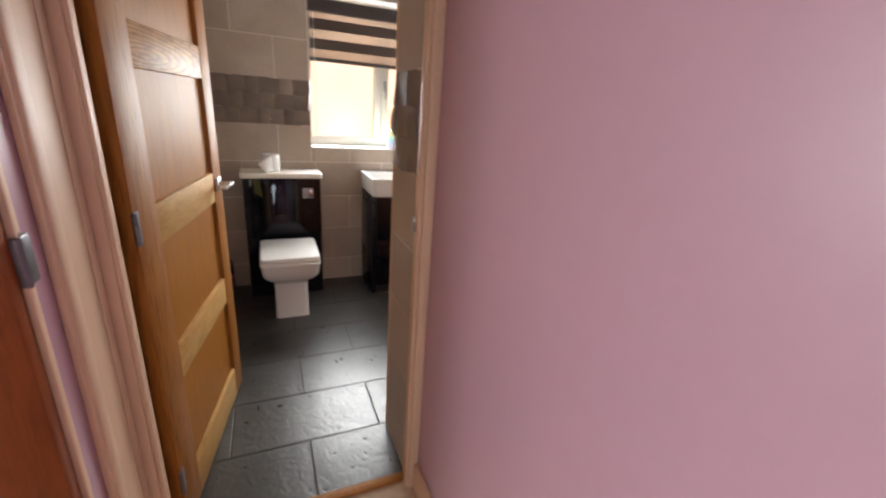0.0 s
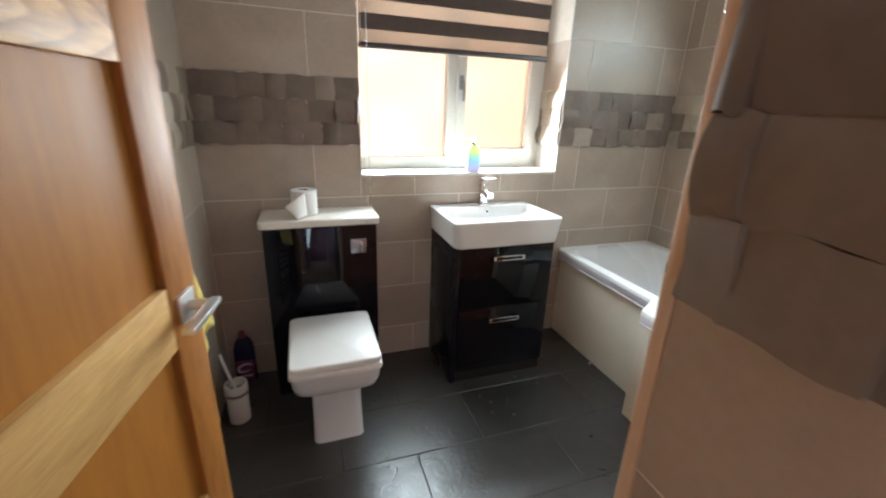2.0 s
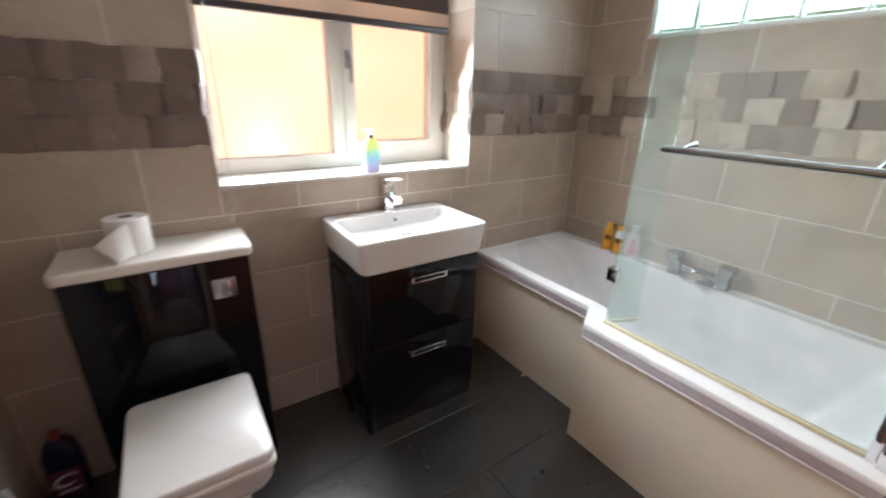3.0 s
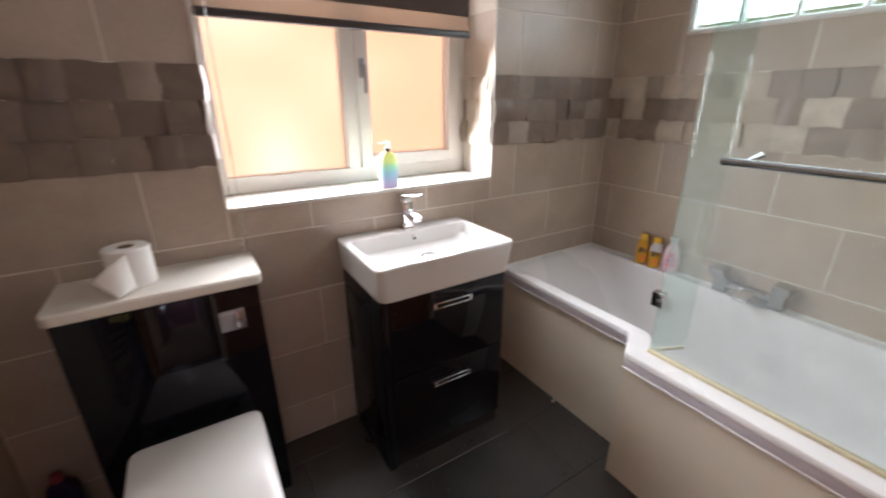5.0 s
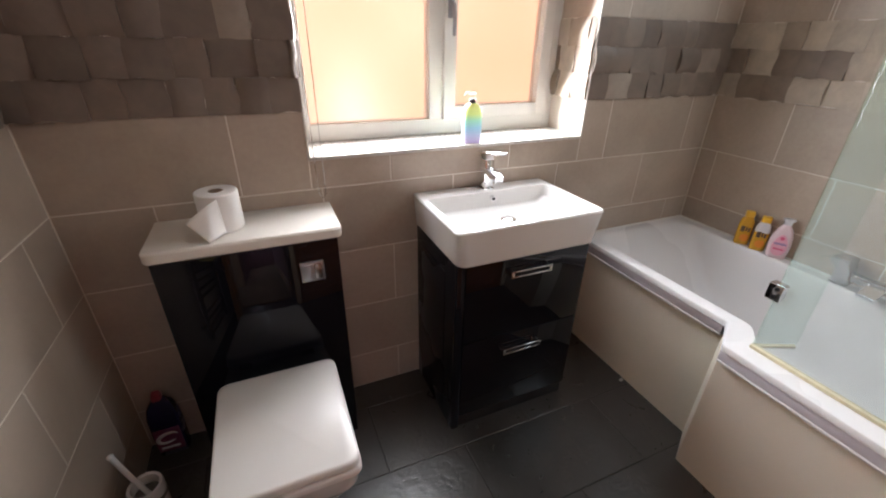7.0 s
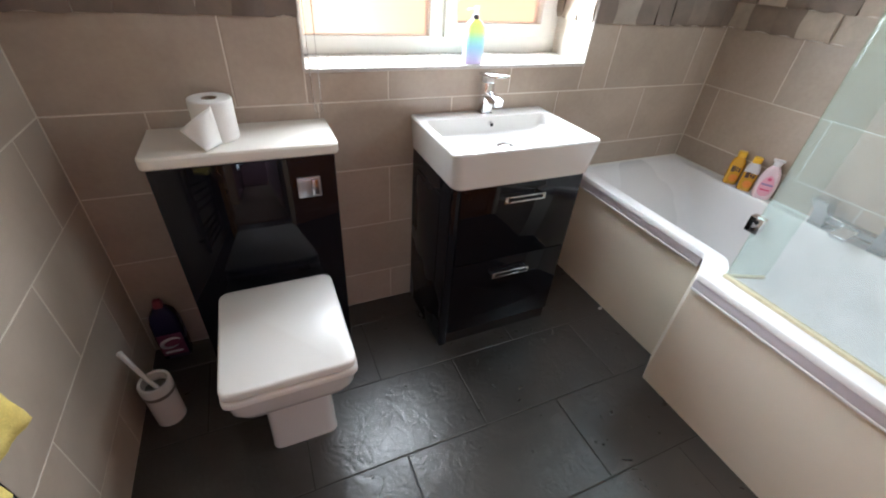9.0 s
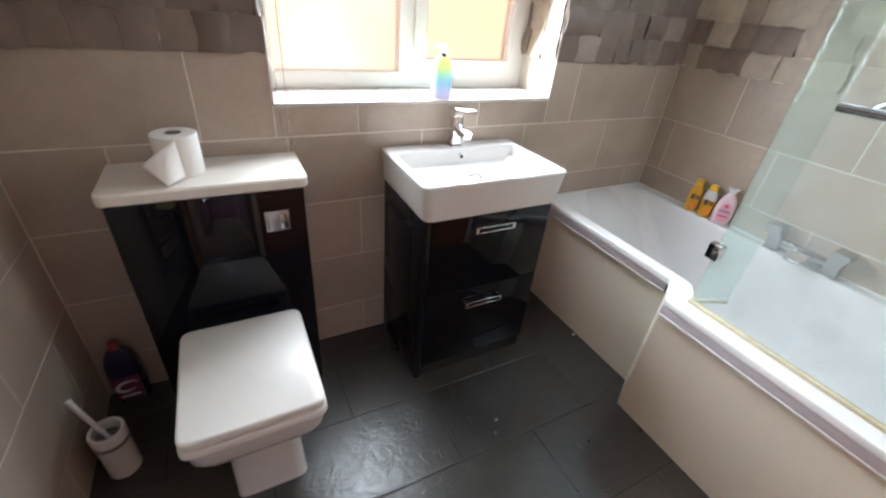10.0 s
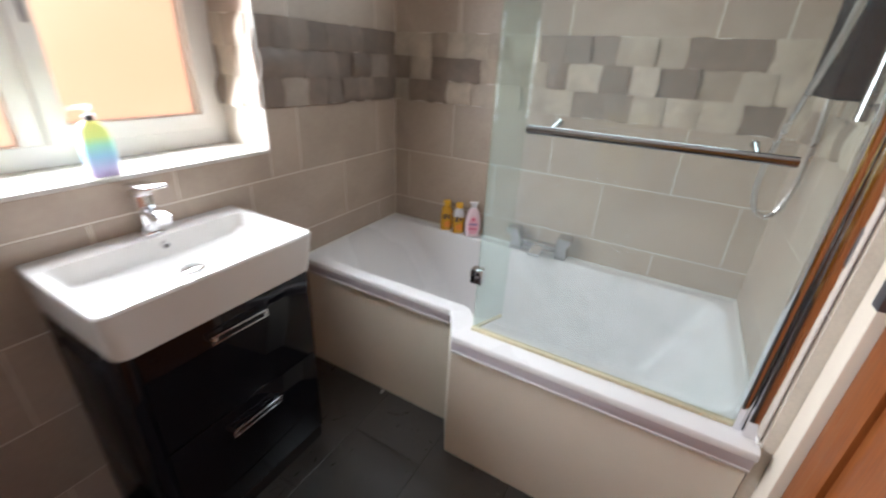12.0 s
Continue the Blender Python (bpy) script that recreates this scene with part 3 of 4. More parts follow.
# glass blocks
blocks = structure(thing("window_2", "two rows of clear rippled glass blocks", "glass block window"), "two rows of clear rippled glass blocks", "glass block window")
b = bmesh.new()
STEP = (BLOCK_Y1 - BLOCK_Y0) / 6
for k in range(7):
    y = BLOCK_Y0 + k * STEP
    cuboid(b, (WIDE + 0.012, max(BLOCK_Y0, y - 0.006), BLOCK_Z0), (WIDE + 0.085, min(BLOCK_Y1, y + 0.006), BLOCK_Z1))
for z in (BLOCK_Z0 + 0.004, (BLOCK_Z0 + BLOCK_Z1) / 2, BLOCK_Z1 - 0.004):
    cuboid(b, (WIDE + 0.0125, BLOCK_Y0, z - 0.0055), (WIDE + 0.0845, BLOCK_Y1, z + 0.0055))
part("joint_grid", b, BLOCK_GROUT, blocks)
for r in range(2):
    for k in range(6):
        z = BLOCK_Z0 + r * 0.195
        o = block("glass_block", (WIDE + 0.008, BLOCK_Y0 + k * STEP + 0.006, z + 0.008), (WIDE + 0.030, BLOCK_Y0 + (k + 1) * STEP - 0.006, z + 0.188), BLOCK, blocks, 0.006)
        o.visible_shadow = False
structure(block("trim", (WIDE - 0.004, BLOCK_Y0 - 0.012, BLOCK_Z0 - 0.012), (WIDE + 0.012, BLOCK_Y1 + 0.012, BLOCK_Z0), SILL, bevel=0.002), "pale edging strip under the glass blocks", "trim")
structure(block("trim", (WIDE - 0.004, BLOCK_Y1, BLOCK_Z0), (WIDE + 0.012, BLOCK_Y1 + 0.012, BLOCK_Z1), SILL, bevel=0.002), "pale edging strip beside the glass blocks", "trim")

# ---- day and night blind ----
blind = thing("roller_blind", "dark brown and sheer striped blind, half raised", "blind", (1.24, 4.03, 1.66))


def under(parent, ob):
    ob.matrix_parent_inverse = parent.matrix_world.inverted()
    return ob


bpy.context.view_layer.update()
BL, BR = 0.735, 1.742
under(blind, block("cassette", (BL - 0.005, 4.005, 1.962), (BR + 0.012, 4.075, 2.045), BROWN_METAL, blind, 0.008))
for z0, z1, m, nm in ((1.925, 1.964, SHEER, "sheer_stripe"), (1.857, 1.925, BLIND_DARK, "dark_stripe"), (1.800, 1.857, SHEER, "sheer_stripe"),
                      (1.733, 1.800, BLIND_DARK, "dark_stripe"), (1.678, 1.733, SHEER, "sheer_stripe")):
    under(blind, block(nm, (BL, 4.030, z0), (BR, 4.0315, z1), m, blind))
under(blind, block("bottom_bar", (BL - 0.002, 4.020, 1.652), (BR + 0.002, 4.042, 1.679), BROWN_METAL, blind, 0.006))
chain = [(0.738, 3.992, 1.96 - 0.06 * k) for k in range(17)]
chain += [(0.741, 3.992, 0.935), (0.752, 3.992, 0.920), (0.763, 3.992, 0.935)] + [(0.764, 3.992, 1.0 + 0.06 * k) for k in range(17)]
under(blind, part("bead_chain", tube(bmesh.new(), chain, 0.0016, 6), STEEL, blind, "thin bead chain loop"))


# ---- WC unit, toilet ----
wc = thing("toilet_unit", "glossy black toilet cistern unit with cream worktop", "bathroom cabinet")
WX0, WX1, WY = 0.252, 0.757, 3.763
block("carcass", (WX0, WY + 0.018, 0.0), (WX1, FAR - 0.001, 0.868), BLACK_MATT, wc, 0.001)
block("upper_panel", (WX0 + 0.002, WY, 0.09), (WX1 - 0.002, WY + 0.018, 0.866), BLACK, wc, 0.002)
block("plinth", (WX0 + 0.004, WY + 0.004, 0.002), (WX1 - 0.004, WY + 0.018, 0.086), BLACK, wc, 0.001)
part("worktop", loft(bmesh.new(), [(rounded([(0.240, 3.762), (0.771, 3.762), (0.771, 3.999), (0.240, 3.999)], [0.028, 0.028, 0.003, 0.003]), 0.869),
                                   (rounded([(0.238, 3.758), (0.773, 3.758), (0.773, 3.999), (0.238, 3.999)], [0.032, 0.032, 0.003, 0.003]), 0.874),
                                   (rounded([(0.238, 3.758), (0.773, 3.758), (0.773, 3.999), (0.238, 3.999)], [0.032, 0.032, 0.003, 0.003]), 0.897),
                                   (rounded([(0.242, 3.763), (0.769, 3.763), (0.769, 3.998), (0.242, 3.998)], [0.028, 0.028, 0.003, 0.003]), 0.903)]), LAMINATE, wc, "cream-white worktop with rounded corners")
fl = block("flush_plate", (0.632, WY - 0.006, 0.732), (0.704, WY + 0.002, 0.802), SATIN, wc, 0.003, "square chrome flush plate")
block("button", (0.640, WY - 0.009, 0.740), (0.672, WY - 0.004, 0.794), SATIN, fl, 0.002)
block("button", (0.675, WY - 0.009, 0.740), (0.696, WY - 0.004, 0.794), DULL, fl, 0.002)

toilet = thing("toilet", "white ceramic square toilet with closed lid", "toilet")
TX0, TX1, TY0, TY1 = 0.336, 0.692, 3.292, 3.708
body = []
for z, ix, iy, r in ((0.0, 0.070, 0.098, 0.035), (0.02, 0.072, 0.102, 0.035), (0.20, 0.075, 0.112, 0.038), (0.240, 0.072, 0.110, 0.042), (0.262, 0.056, 0.090, 0.052),
                     (0.284, 0.030, 0.054, 0.062), (0.310, 0.013, 0.024, 0.062), (0.345, 0.005, 0.009, 0.055), (0.398, 0.003, 0.003, 0.045)):
    body.append((rounded([(TX0 + ix, TY0 + iy), (TX1 - ix, TY0 + iy), (TX1 - ix, WY - 0.001), (TX0 + ix, WY - 0.001)], [r, r, 0.01, 0.01], 8), z))
part("pan", loft(bmesh.new(), body), WHITE, toilet)
for nm, z0, z1, i in (("seat", 0.400, 0.423, -0.002), ("lid", 0.4285, 0.456, 0.001)):
    o = lambda e: rect(TX0 + i + e, TX1 - i - e, TY0 + i + e, TY1 - e, 0.034, 6)
    part(nm, loft(bmesh.new(), [(o(0.003), z0), (o(0.0), z0 + 0.003), (o(0.0), z1 - 0.007), (o(0.002), z1 - 0.003), (o(0.007), z1)]), SEAT, toilet)
for x in (TX0 + 0.07, TX1 - 0.07):
    part("lid_hinge", tube(bmesh.new(), [(x - 0.02, TY1 + 0.010, 0.418), (x + 0.02, TY1 + 0.010, 0.418)], 0.010, 12), CHROME, toilet)

# ---- vanity and basin ----
van = thing("vanity_unit", "glossy black two-drawer washbasin cabinet with chrome handles", "bathroom cabinet")
VX0, VX1, VY = 1.103, 1.652, 3.618
block("carcass", (VX0, VY + 0.018, 0.0), (VX1, FAR - 0.001, 0.762), BLACK_SIDE, van, 0.003)
block("side_panel", (VX0 - 0.004, VY + 0.09, 0.06), (VX0, FAR - 0.06, 0.70), BLACK_SIDE, van, 0.002)
block("corner_post", (VX0, VY - 0.001, 0.0), (VX0 + 0.032, VY + 0.018, 0.762), BLACK, van, 0.006)
block("plinth", (VX0 + 0.034, VY + 0.010, 0.0), (VX1 - 0.004, VY + 0.018, 0.062), BLACK_MATT, van)
for z0, z1, hz in ((0.432, 0.758, 0.705), (0.066, 0.428, 0.363)):
    dr = block("drawer_front", (VX0 + 0.035, VY, z0), (VX1 - 0.002, VY + 0.018, z1), BLACK, van, 0.002)
    hb = bmesh.new()
    hx0, hx1 = 1.300, 1.470
    cuboid(hb, (hx0, VY - 0.027, hz - 0.0125), (hx1, VY - 0.019, hz - 0.0075), 0.001)
    cuboid(hb, (hx0, VY - 0.027, hz + 0.0075), (hx1, VY - 0.019, hz + 0.0125), 0.001)
    for x in (hx0, hx1 - 0.012):
        cuboid(hb, (x, VY - 0.027, hz - 0.0075), (x + 0.012, VY, hz + 0.0075), 0.001)
    part("handle", hb, CHROME, dr, "rectangular chrome handle")

basin = thing("washbasin", "white ceramic rectangular washbasin on a cabinet", "washbasin")
BX0, BX1, BY0 = 1.088, 1.672, 3.588
o = lambda e, ey, r: rounded([(BX0 + e, BY0 + ey), (BX1 - e, BY0 + ey), (BX1 - e, FAR - 0.002), (BX0 + e, FAR - 0.002)], [r, r, 0.006, 0.006], 7)
i = lambda e, r: rect(BX0 + 0.024 + e, BX1 - 0.024 - e, BY0 + 0.024 + e, 3.918 - e * 0.7, r, 7)
part("bowl", loft(bmesh.new(), [(o(0.016, 0.016, 0.04), 0.764), (o(0.012, 0.012, 0.04), 0.768), (o(0.001, 0.001, 0.03), 0.884), (o(0.0, 0.0, 0.03), 0.890), (o(0.004, 0.004, 0.028), 0.896),
                                (i(0.0, 0.03), 0.896), (i(0.003, 0.03), 0.892), (i(0.009, 0.036), 0.852), (i(0.022, 0.05), 0.836), (i(0.05, 0.06), 0.830), (i(0.11, 0.05), 0.827)]), WHITE, basin)
part("overflow", tube(bmesh.new(), [(1.390, 3.916, 0.870), (1.390, 3.900, 0.868)], [0.011, 0.010], 16), CHROME, basin)
part("overflow_hole", tube(bmesh.new(), [(1.390, 3.901, 0.868), (1.390, 3.8985, 0.8677)], 0.0065, 14), BLACK_MATT, basin)
part("waste", lathe(bmesh.new(), [(0.001, 0.0), (0.030, 0.0), (0.030, 0.006), (0.024, 0.010), (0.001, 0.011)], (1.385, 3.775, 0.827)), CHROME, basin, "chrome pop-up waste")
tap = thing("basin_tap", "chrome square mixer tap on the washbasin", "tap")
TAPX, TAPY = 1.384, 3.958
block("base", (TAPX - 0.025, TAPY - 0.025, 0.895), (TAPX + 0.025, TAPY + 0.025, 0.903), CHROME, tap, 0.002)
block("column", (TAPX - 0.020, TAPY - 0.020, 0.900), (TAPX + 0.020, TAPY + 0.020, 1.015), CHROME, tap, 0.003)
b = cuboid(bmesh.new(), (-0.019, -0.088, -0.012), (0.019, 0.0, 0.012), 0.003)
bmesh.ops.transform(b, matrix=pose(TAPX, TAPY - 0.012, 0.974, 12), verts=b.verts)
part("spout", b, CHROME, tap)
block("cartridge", (TAPX - 0.017, TAPY - 0.017, 1.013), (TAPX + 0.017, TAPY + 0.017, 1.036), STEEL, tap, 0.003)
b = cuboid(bmesh.new(), (-0.027, -0.098, 0.0), (0.027, 0.030, 0.009), 0.002)
bmesh.ops.transform(b, matrix=pose(TAPX, TAPY, 1.038, -6), verts=b.verts)
part("lever", b, CHROME, tap)

# ---- bath ----
bath = thing("bath", "white L-shaped shower bath with cream front panels", "bath")
OUT = [(1.958, 3.998), (1.958, 3.236), (1.826, 3.160), (1.826, 2.307), (2.668, 2.307), (2.668, 3.998)]
INN = [(2.012, 3.965), (2.012, 3.188), (1.926, 3.118), (1.926, 2.338), (2.608, 2.338), (2.608, 3.965)]
MID = [(2.055, 3.72), (2.055, 3.17), (1.975, 3.09), (1.975, 2.45), (2.572, 2.45), (2.572, 3.72)]
LOW = [(2.13, 3.46), (2.13, 3.15), (2.06, 3.06), (2.06, 2.56), (2.50, 2.56), (2.50, 3.46)]
RO, RI = [0.004, 0.022, 0.022, 0.004, 0.004, 0.004], [0.09, 0.05, 0.04, 0.09, 0.09, 0.09]


def shift(poly, e):
    return [(p[0] + (e if p[0] < 2.3 else -e), p[1]) for p in poly]


blend = lambda a, c, t: [(p[0] * (1 - t) + q[0] * t, p[1] * (1 - t) + q[1] * t) for p, q in zip(a, c)]
part("tub", loft(bmesh.new(), [(rounded(shift(OUT, 0.006), RO, 6), 0.550), (rounded(shift(OUT, 0.0), RO, 6), 0.552), (rounded(OUT, RO, 6), 0.568), (rounded(shift(OUT, 0.003), RO, 6), 0.573),
                               (rounded(shift(OUT, 0.010), RO, 6), 0.576), (rounded(INN, RI, 6), 0.576), (rounded(blend(INN, MID, 0.06), RI, 6), 0.5735), (rounded(blend(INN, MID, 0.16), RI, 6), 0.563), (rounded(blend(INN, MID, 0.34), RI, 6), 0.532), (rounded(blend(INN, MID, 0.66), RI, 6), 0.455),
                               (rounded(MID, RI, 6), 0.36), (rounded(blend(MID, LOW, 0.6), RI, 6), 0.215), (rounded(LOW, RI, 6), 0.185)], False), ACRYLIC, bath)
P = [(1.983, 3.997), (1.983, 3.246), (1.850, 3.169), (1.850, 2.310)]
for (xa, ya), (xb, yb) in zip(P, P[1:]):
    d = Vector((xb - xa, yb - ya)).normalized()
    n = Vector((d.y, -d.x)) * -0.012
    pa, pb = Vector((xa, ya)), Vector((xb, yb))
    ring_pts = [pa, pb, pb + n, pa + n]
    one = bmesh.new()
    loft(one, [([tuple(p) for p in ring_pts], 0.0), ([tuple(p) for p in ring_pts], 0.503)])
    part("front_panel", one, PANEL, bath, "cream front panel")
for x0, y0, y1 in ((1.962, 3.245, 3.997), (1.830, 2.310, 3.163)):
    block("trim_strip", (x0 + 0.002, y0, 0.514), (x0 + 0.019, y1, 0.5495), TRIM, bath, 0.002, "lilac-grey edging strip")
    block("trim_strip", (x0 + 0.000, y0, 0.505), (x0 + 0.019, y1, 0.5135), ACRYLIC, bath, 0.002)
for p, q in (((2.666, 2.31, 0.577), (2.666, 3.996, 0.577)), ((1.86, 2.309, 0.577), (2.666, 2.309, 0.577)), ((1.97, 3.996, 0.577), (2.666, 3.996, 0.577))):
    part("sealant_bead", tube(bmesh.new(), [p, q], 0.005, 8), UPVC, bath, "white silicone bead")
part("drain", lathe(bmesh.new(), [(0.001, 0.0), (0.035, 0.0), (0.033, 0.005), (0.001, 0.006)], (2.28, 2.72, 0.186)), CHROME, bath)

# ---- shower screen with towel rail ----
screen = thing("shower_screen", "clear glass bath screen with chrome post and rail", "shower screen")
SX, SY0, SY1, SZ0, SZ1 = 1.900, 2.362, 3.114, 0.586, 2.02
block("main_glass", (SX - 0.003, SY0, SZ0), (SX + 0.003, SY1, SZ1), GLASS, screen)
block("glass_edge", (SX - 0.0035, SY1, SZ0), (SX + 0.0035, SY1 + 0.003, SZ1), GREEN_EDGE, screen, label="green glass edge")
ret = cuboid(bmesh.new(), (0.0, -0.003, SZ0), (0.127, 0.003, SZ1))
bmesh.ops.transform(ret, matrix=pose(SX + 0.005, SY1 - 0.001, 0, 0, 0, -23), verts=ret.verts)
ret = part("return_glass", ret, GREEN_EDGE, screen, "green-tinted hinged glass return")
for z in (0.785, 1.77):
    cl = block("glass_clip", (SX - 0.018, SY1 - 0.018, z - 0.026), (SX + 0.012, SY1 + 0.022, z + 0.026), CHROME, screen, 0.003, "chrome glass hinge")
    part("screw", tube(bmesh.new(), [(SX - 0.018, SY1 - 0.004, z + 0.012), (SX - 0.022, SY1 - 0.004, z + 0.012)], 0.006, 10), BLACK_MATT, cl)
    part("screw", tube(bmesh.new(), [(SX - 0.018, SY1 - 0.004, z - 0.012), (SX - 0.022, SY1 - 0.004, z - 0.012)], 0.006, 10), BLACK_MATT, cl)
block("bottom_seal", (SX - 0.010, SY0, 0.5765), (SX + 0.010, SY1 + 0.006, 0.588), SEAL, screen, 0.002, "yellowed plastic seal")
ret_seal = cuboid(bmesh.new(), (0.0, -0.006, 0.577), (0.127, 0.006, 0.587), 0.001)
bmesh.ops.transform(ret_seal, matrix=pose(SX + 0.005, SY1 - 0.001, 0, 0, 0, -23), verts=ret_seal.verts)
part("return_seal", ret_seal, SEAL, screen, "yellowed plastic seal")
block("wall_post", (1.868, 2.307, 0.577), (1.932, 2.345, SZ1 + 0.01), CHROME, screen, 0.004, "wide chrome wall profile")
block("glass_channel", (1.884, 2.345, 0.577), (1.920, 2.366, SZ1 + 0.01), CHROME, screen, 0.004)
rail = part("towel_rail", tube(bmesh.new(), [(1.828, 2.464, 1.261), (1.828, 2.993, 1.261)], 0.0105, 14), DULL, screen, "polished chrome towel rail")
for y in (2.53, 2.935):
    part("bracket", tube(bmesh.new(), [(1.828, y, 1.266), (1.850, y, 1.272), (1.897, y, 1.276)], [0.005, 0.005, 0.009], 10), DULL, rail)

# ---- bath mixer ----
mixer = thing("bath_mixer", "square chrome bath filler tap on the bath rim", "tap")
for y, lean in ((3.235, 0.012), (3.015, -0.012)):
    block("leg", (2.606, y - 0.028, 0.577), (2.662, y + 0.028, 0.588), DULL, mixer, 0.003)
    bb = bmesh.new()
    loft(bb, [(rect(2.608, 2.656, y - 0.025, y + 0.025, 0.003, 2), 0.587), (rect(2.604, 2.656, y - 0.026, y + 0.026, 0.003, 2), 0.640),
              (rect(2.580, 2.654, y - 0.030 + lean, y + 0.030 + lean, 0.003, 2), 0.672), (rect(2.576, 2.652, y - 0.030 + lean, y + 0.030 + lean, 0.003, 2), 0.694)])
    part("handle", bb, DULL, mixer, "square chrome tap head")
block("bridge", (2.614, 3.038, 0.606), (2.650, 3.212, 0.636), DULL, mixer, 0.004)
b = cuboid(bmesh.new(), (-0.09, -0.028, -0.008), (0.0, 0.028, 0.008), 0.003)
bmesh.ops.transform(b, matrix=pose(2.618, 3.12, 0.622, 0, -14, 0), verts=b.verts)
part("spout", b, CHROME, mixer)

# ---- electric shower ----
shower = thing("electric_shower", "dark wall shower unit with chrome riser and hose", "shower")
block("unit", (2.20, 2.3055, 1.36), (2.485, 2.378, 1.80), SHOWER_BLACK, shower, 0.014)
block("control_knob", (2.478, 2.330, 1.44), (2.53, 2.372, 1.50), CHROME, shower, 0.006)
riser = part("riser_rail", tube(bmesh.new(), [(2.005, 2.36, 1.33), (2.005, 2.36, 2.05)], 0.011, 12), DULL, shower)
for z in (1.36, 2.02):
    part("bracket", tube(bmesh.new(), [(2.005, 2.306, z), (2.005, 2.36, z)], 0.012, 10), CHROME, riser)
hose = [(2.40, 2.335, 1.355), (2.41, 2.326, 1.22), (2.42, 2.328, 1.10), (2.425, 2.345, 1.02), (2.425, 2.375, 0.995), (2.42, 2.408, 1.03), (2.395, 2.424, 1.12), (2.33, 2.426, 1.23), (2.22, 2.422, 1.36), (2.10, 2.42, 1.50), (2.03, 2.42, 1.66), (2.005, 2.42, 1.86)]
smooth_hose = []
for k in range(len(hose) - 1):
    p0, p1, p2, p3 = (Vector(hose[max(0, min(len(hose) - 1, j))]) for j in (k - 1, k, k + 1, k + 2))
    for t in (0.0, 0.25, 0.5, 0.75):
        smooth_hose.append(0.5 * (2 * p1 + (p2 - p0) * t + (2 * p0 - 5 * p1 + 4 * p2 - p3) * t * t + (3 * p1 - p0 - 3 * p2 + p3) * t ** 3))
part("hose", tube(bmesh.new(), smooth_hose, [0.0085 if k % 2 else 0.0072 for k in range(len(smooth_hose))], 10), STEEL, shower, "ribbed steel hose")
part("shower_head", tube(bmesh.new(), [(2.005, 2.42, 1.84), (2.005, 2.45, 1.93), (2.005, 2.49, 1.96), (2.005, 2.50, 1.945)], [0.012, 0.013, 0.040, 0.042], 20), CHROME, shower)

# ---- heated towel rail and towel ----
radiator = thing("towel_radiator", "chrome ladder towel radiator on the tiled wall", "radiator")
for y in (2.60, 3.085):
    part("upright", tube(bmesh.new(), [(0.060, y, 0.20), (0.060, y, 1.20)], 0.016, 14), CHROME, radiator)
    for z in (0.30, 1.0):
        part("bracket", tube(bmesh.new(), [(0.0, y, z), (0.060, y, z)], 0.010, 10), CHROME, radiator)
for z in (0.24, 0.30, 0.36, 0.42, 0.54, 0.60, 0.66, 0.72, 0.84, 0.90, 0.96, 1.08, 1.14):
    part("rung", tube(bmesh.new(), [(0.066, 2.60, z), (0.066, 3.085, z)], 0.010, 12), CHROME, radiator)


def towel():
    bmt = bmesh.new()
    nu, nv, rows = 26, 30, []
    for a in range(nv + 1):
        s = -0.30 + 0.69 * a / nv
        row = []
        for k in range(nu + 1):
            u = k / nu
            y = 2.84 + 0.255 * u
            fold = 0.016 * math.sin(u * 17 + 0.6) + 0.008 * math.sin(u * 31)
            drop = max(0.0, abs(s) - 0.02)
            x = 0.066 + (0.020 + min(0.070, drop * 0.20) + fold * min(1, drop * 6)) * (1 if s > 0 else -0.6)
            x = max(0.012, x)
            z = 1.156 - drop
            y += 0.020 * u * drop / 0.3 if s > 0 else 0
            row.append(bmt.verts.new((x, y, z - 0.01 * math.sin(u * 5) * min(1, drop * 5))))
        rows.append(row)
    for a, c in zip(rows, rows[1:]):
        for k in range(nu):
            bmt.faces.new((a[k], a[k + 1], c[k + 1], c[k]))
    ob = part("hand_towel", bmt, TOWEL)
    sol = ob.modifiers.new("thickness", "SOLIDIFY")
    sol.thickness, sol.offset = 0.007, 0
    return tagged(ob, "yellow terry hand towel draped over the radiator", "towel")


towel()


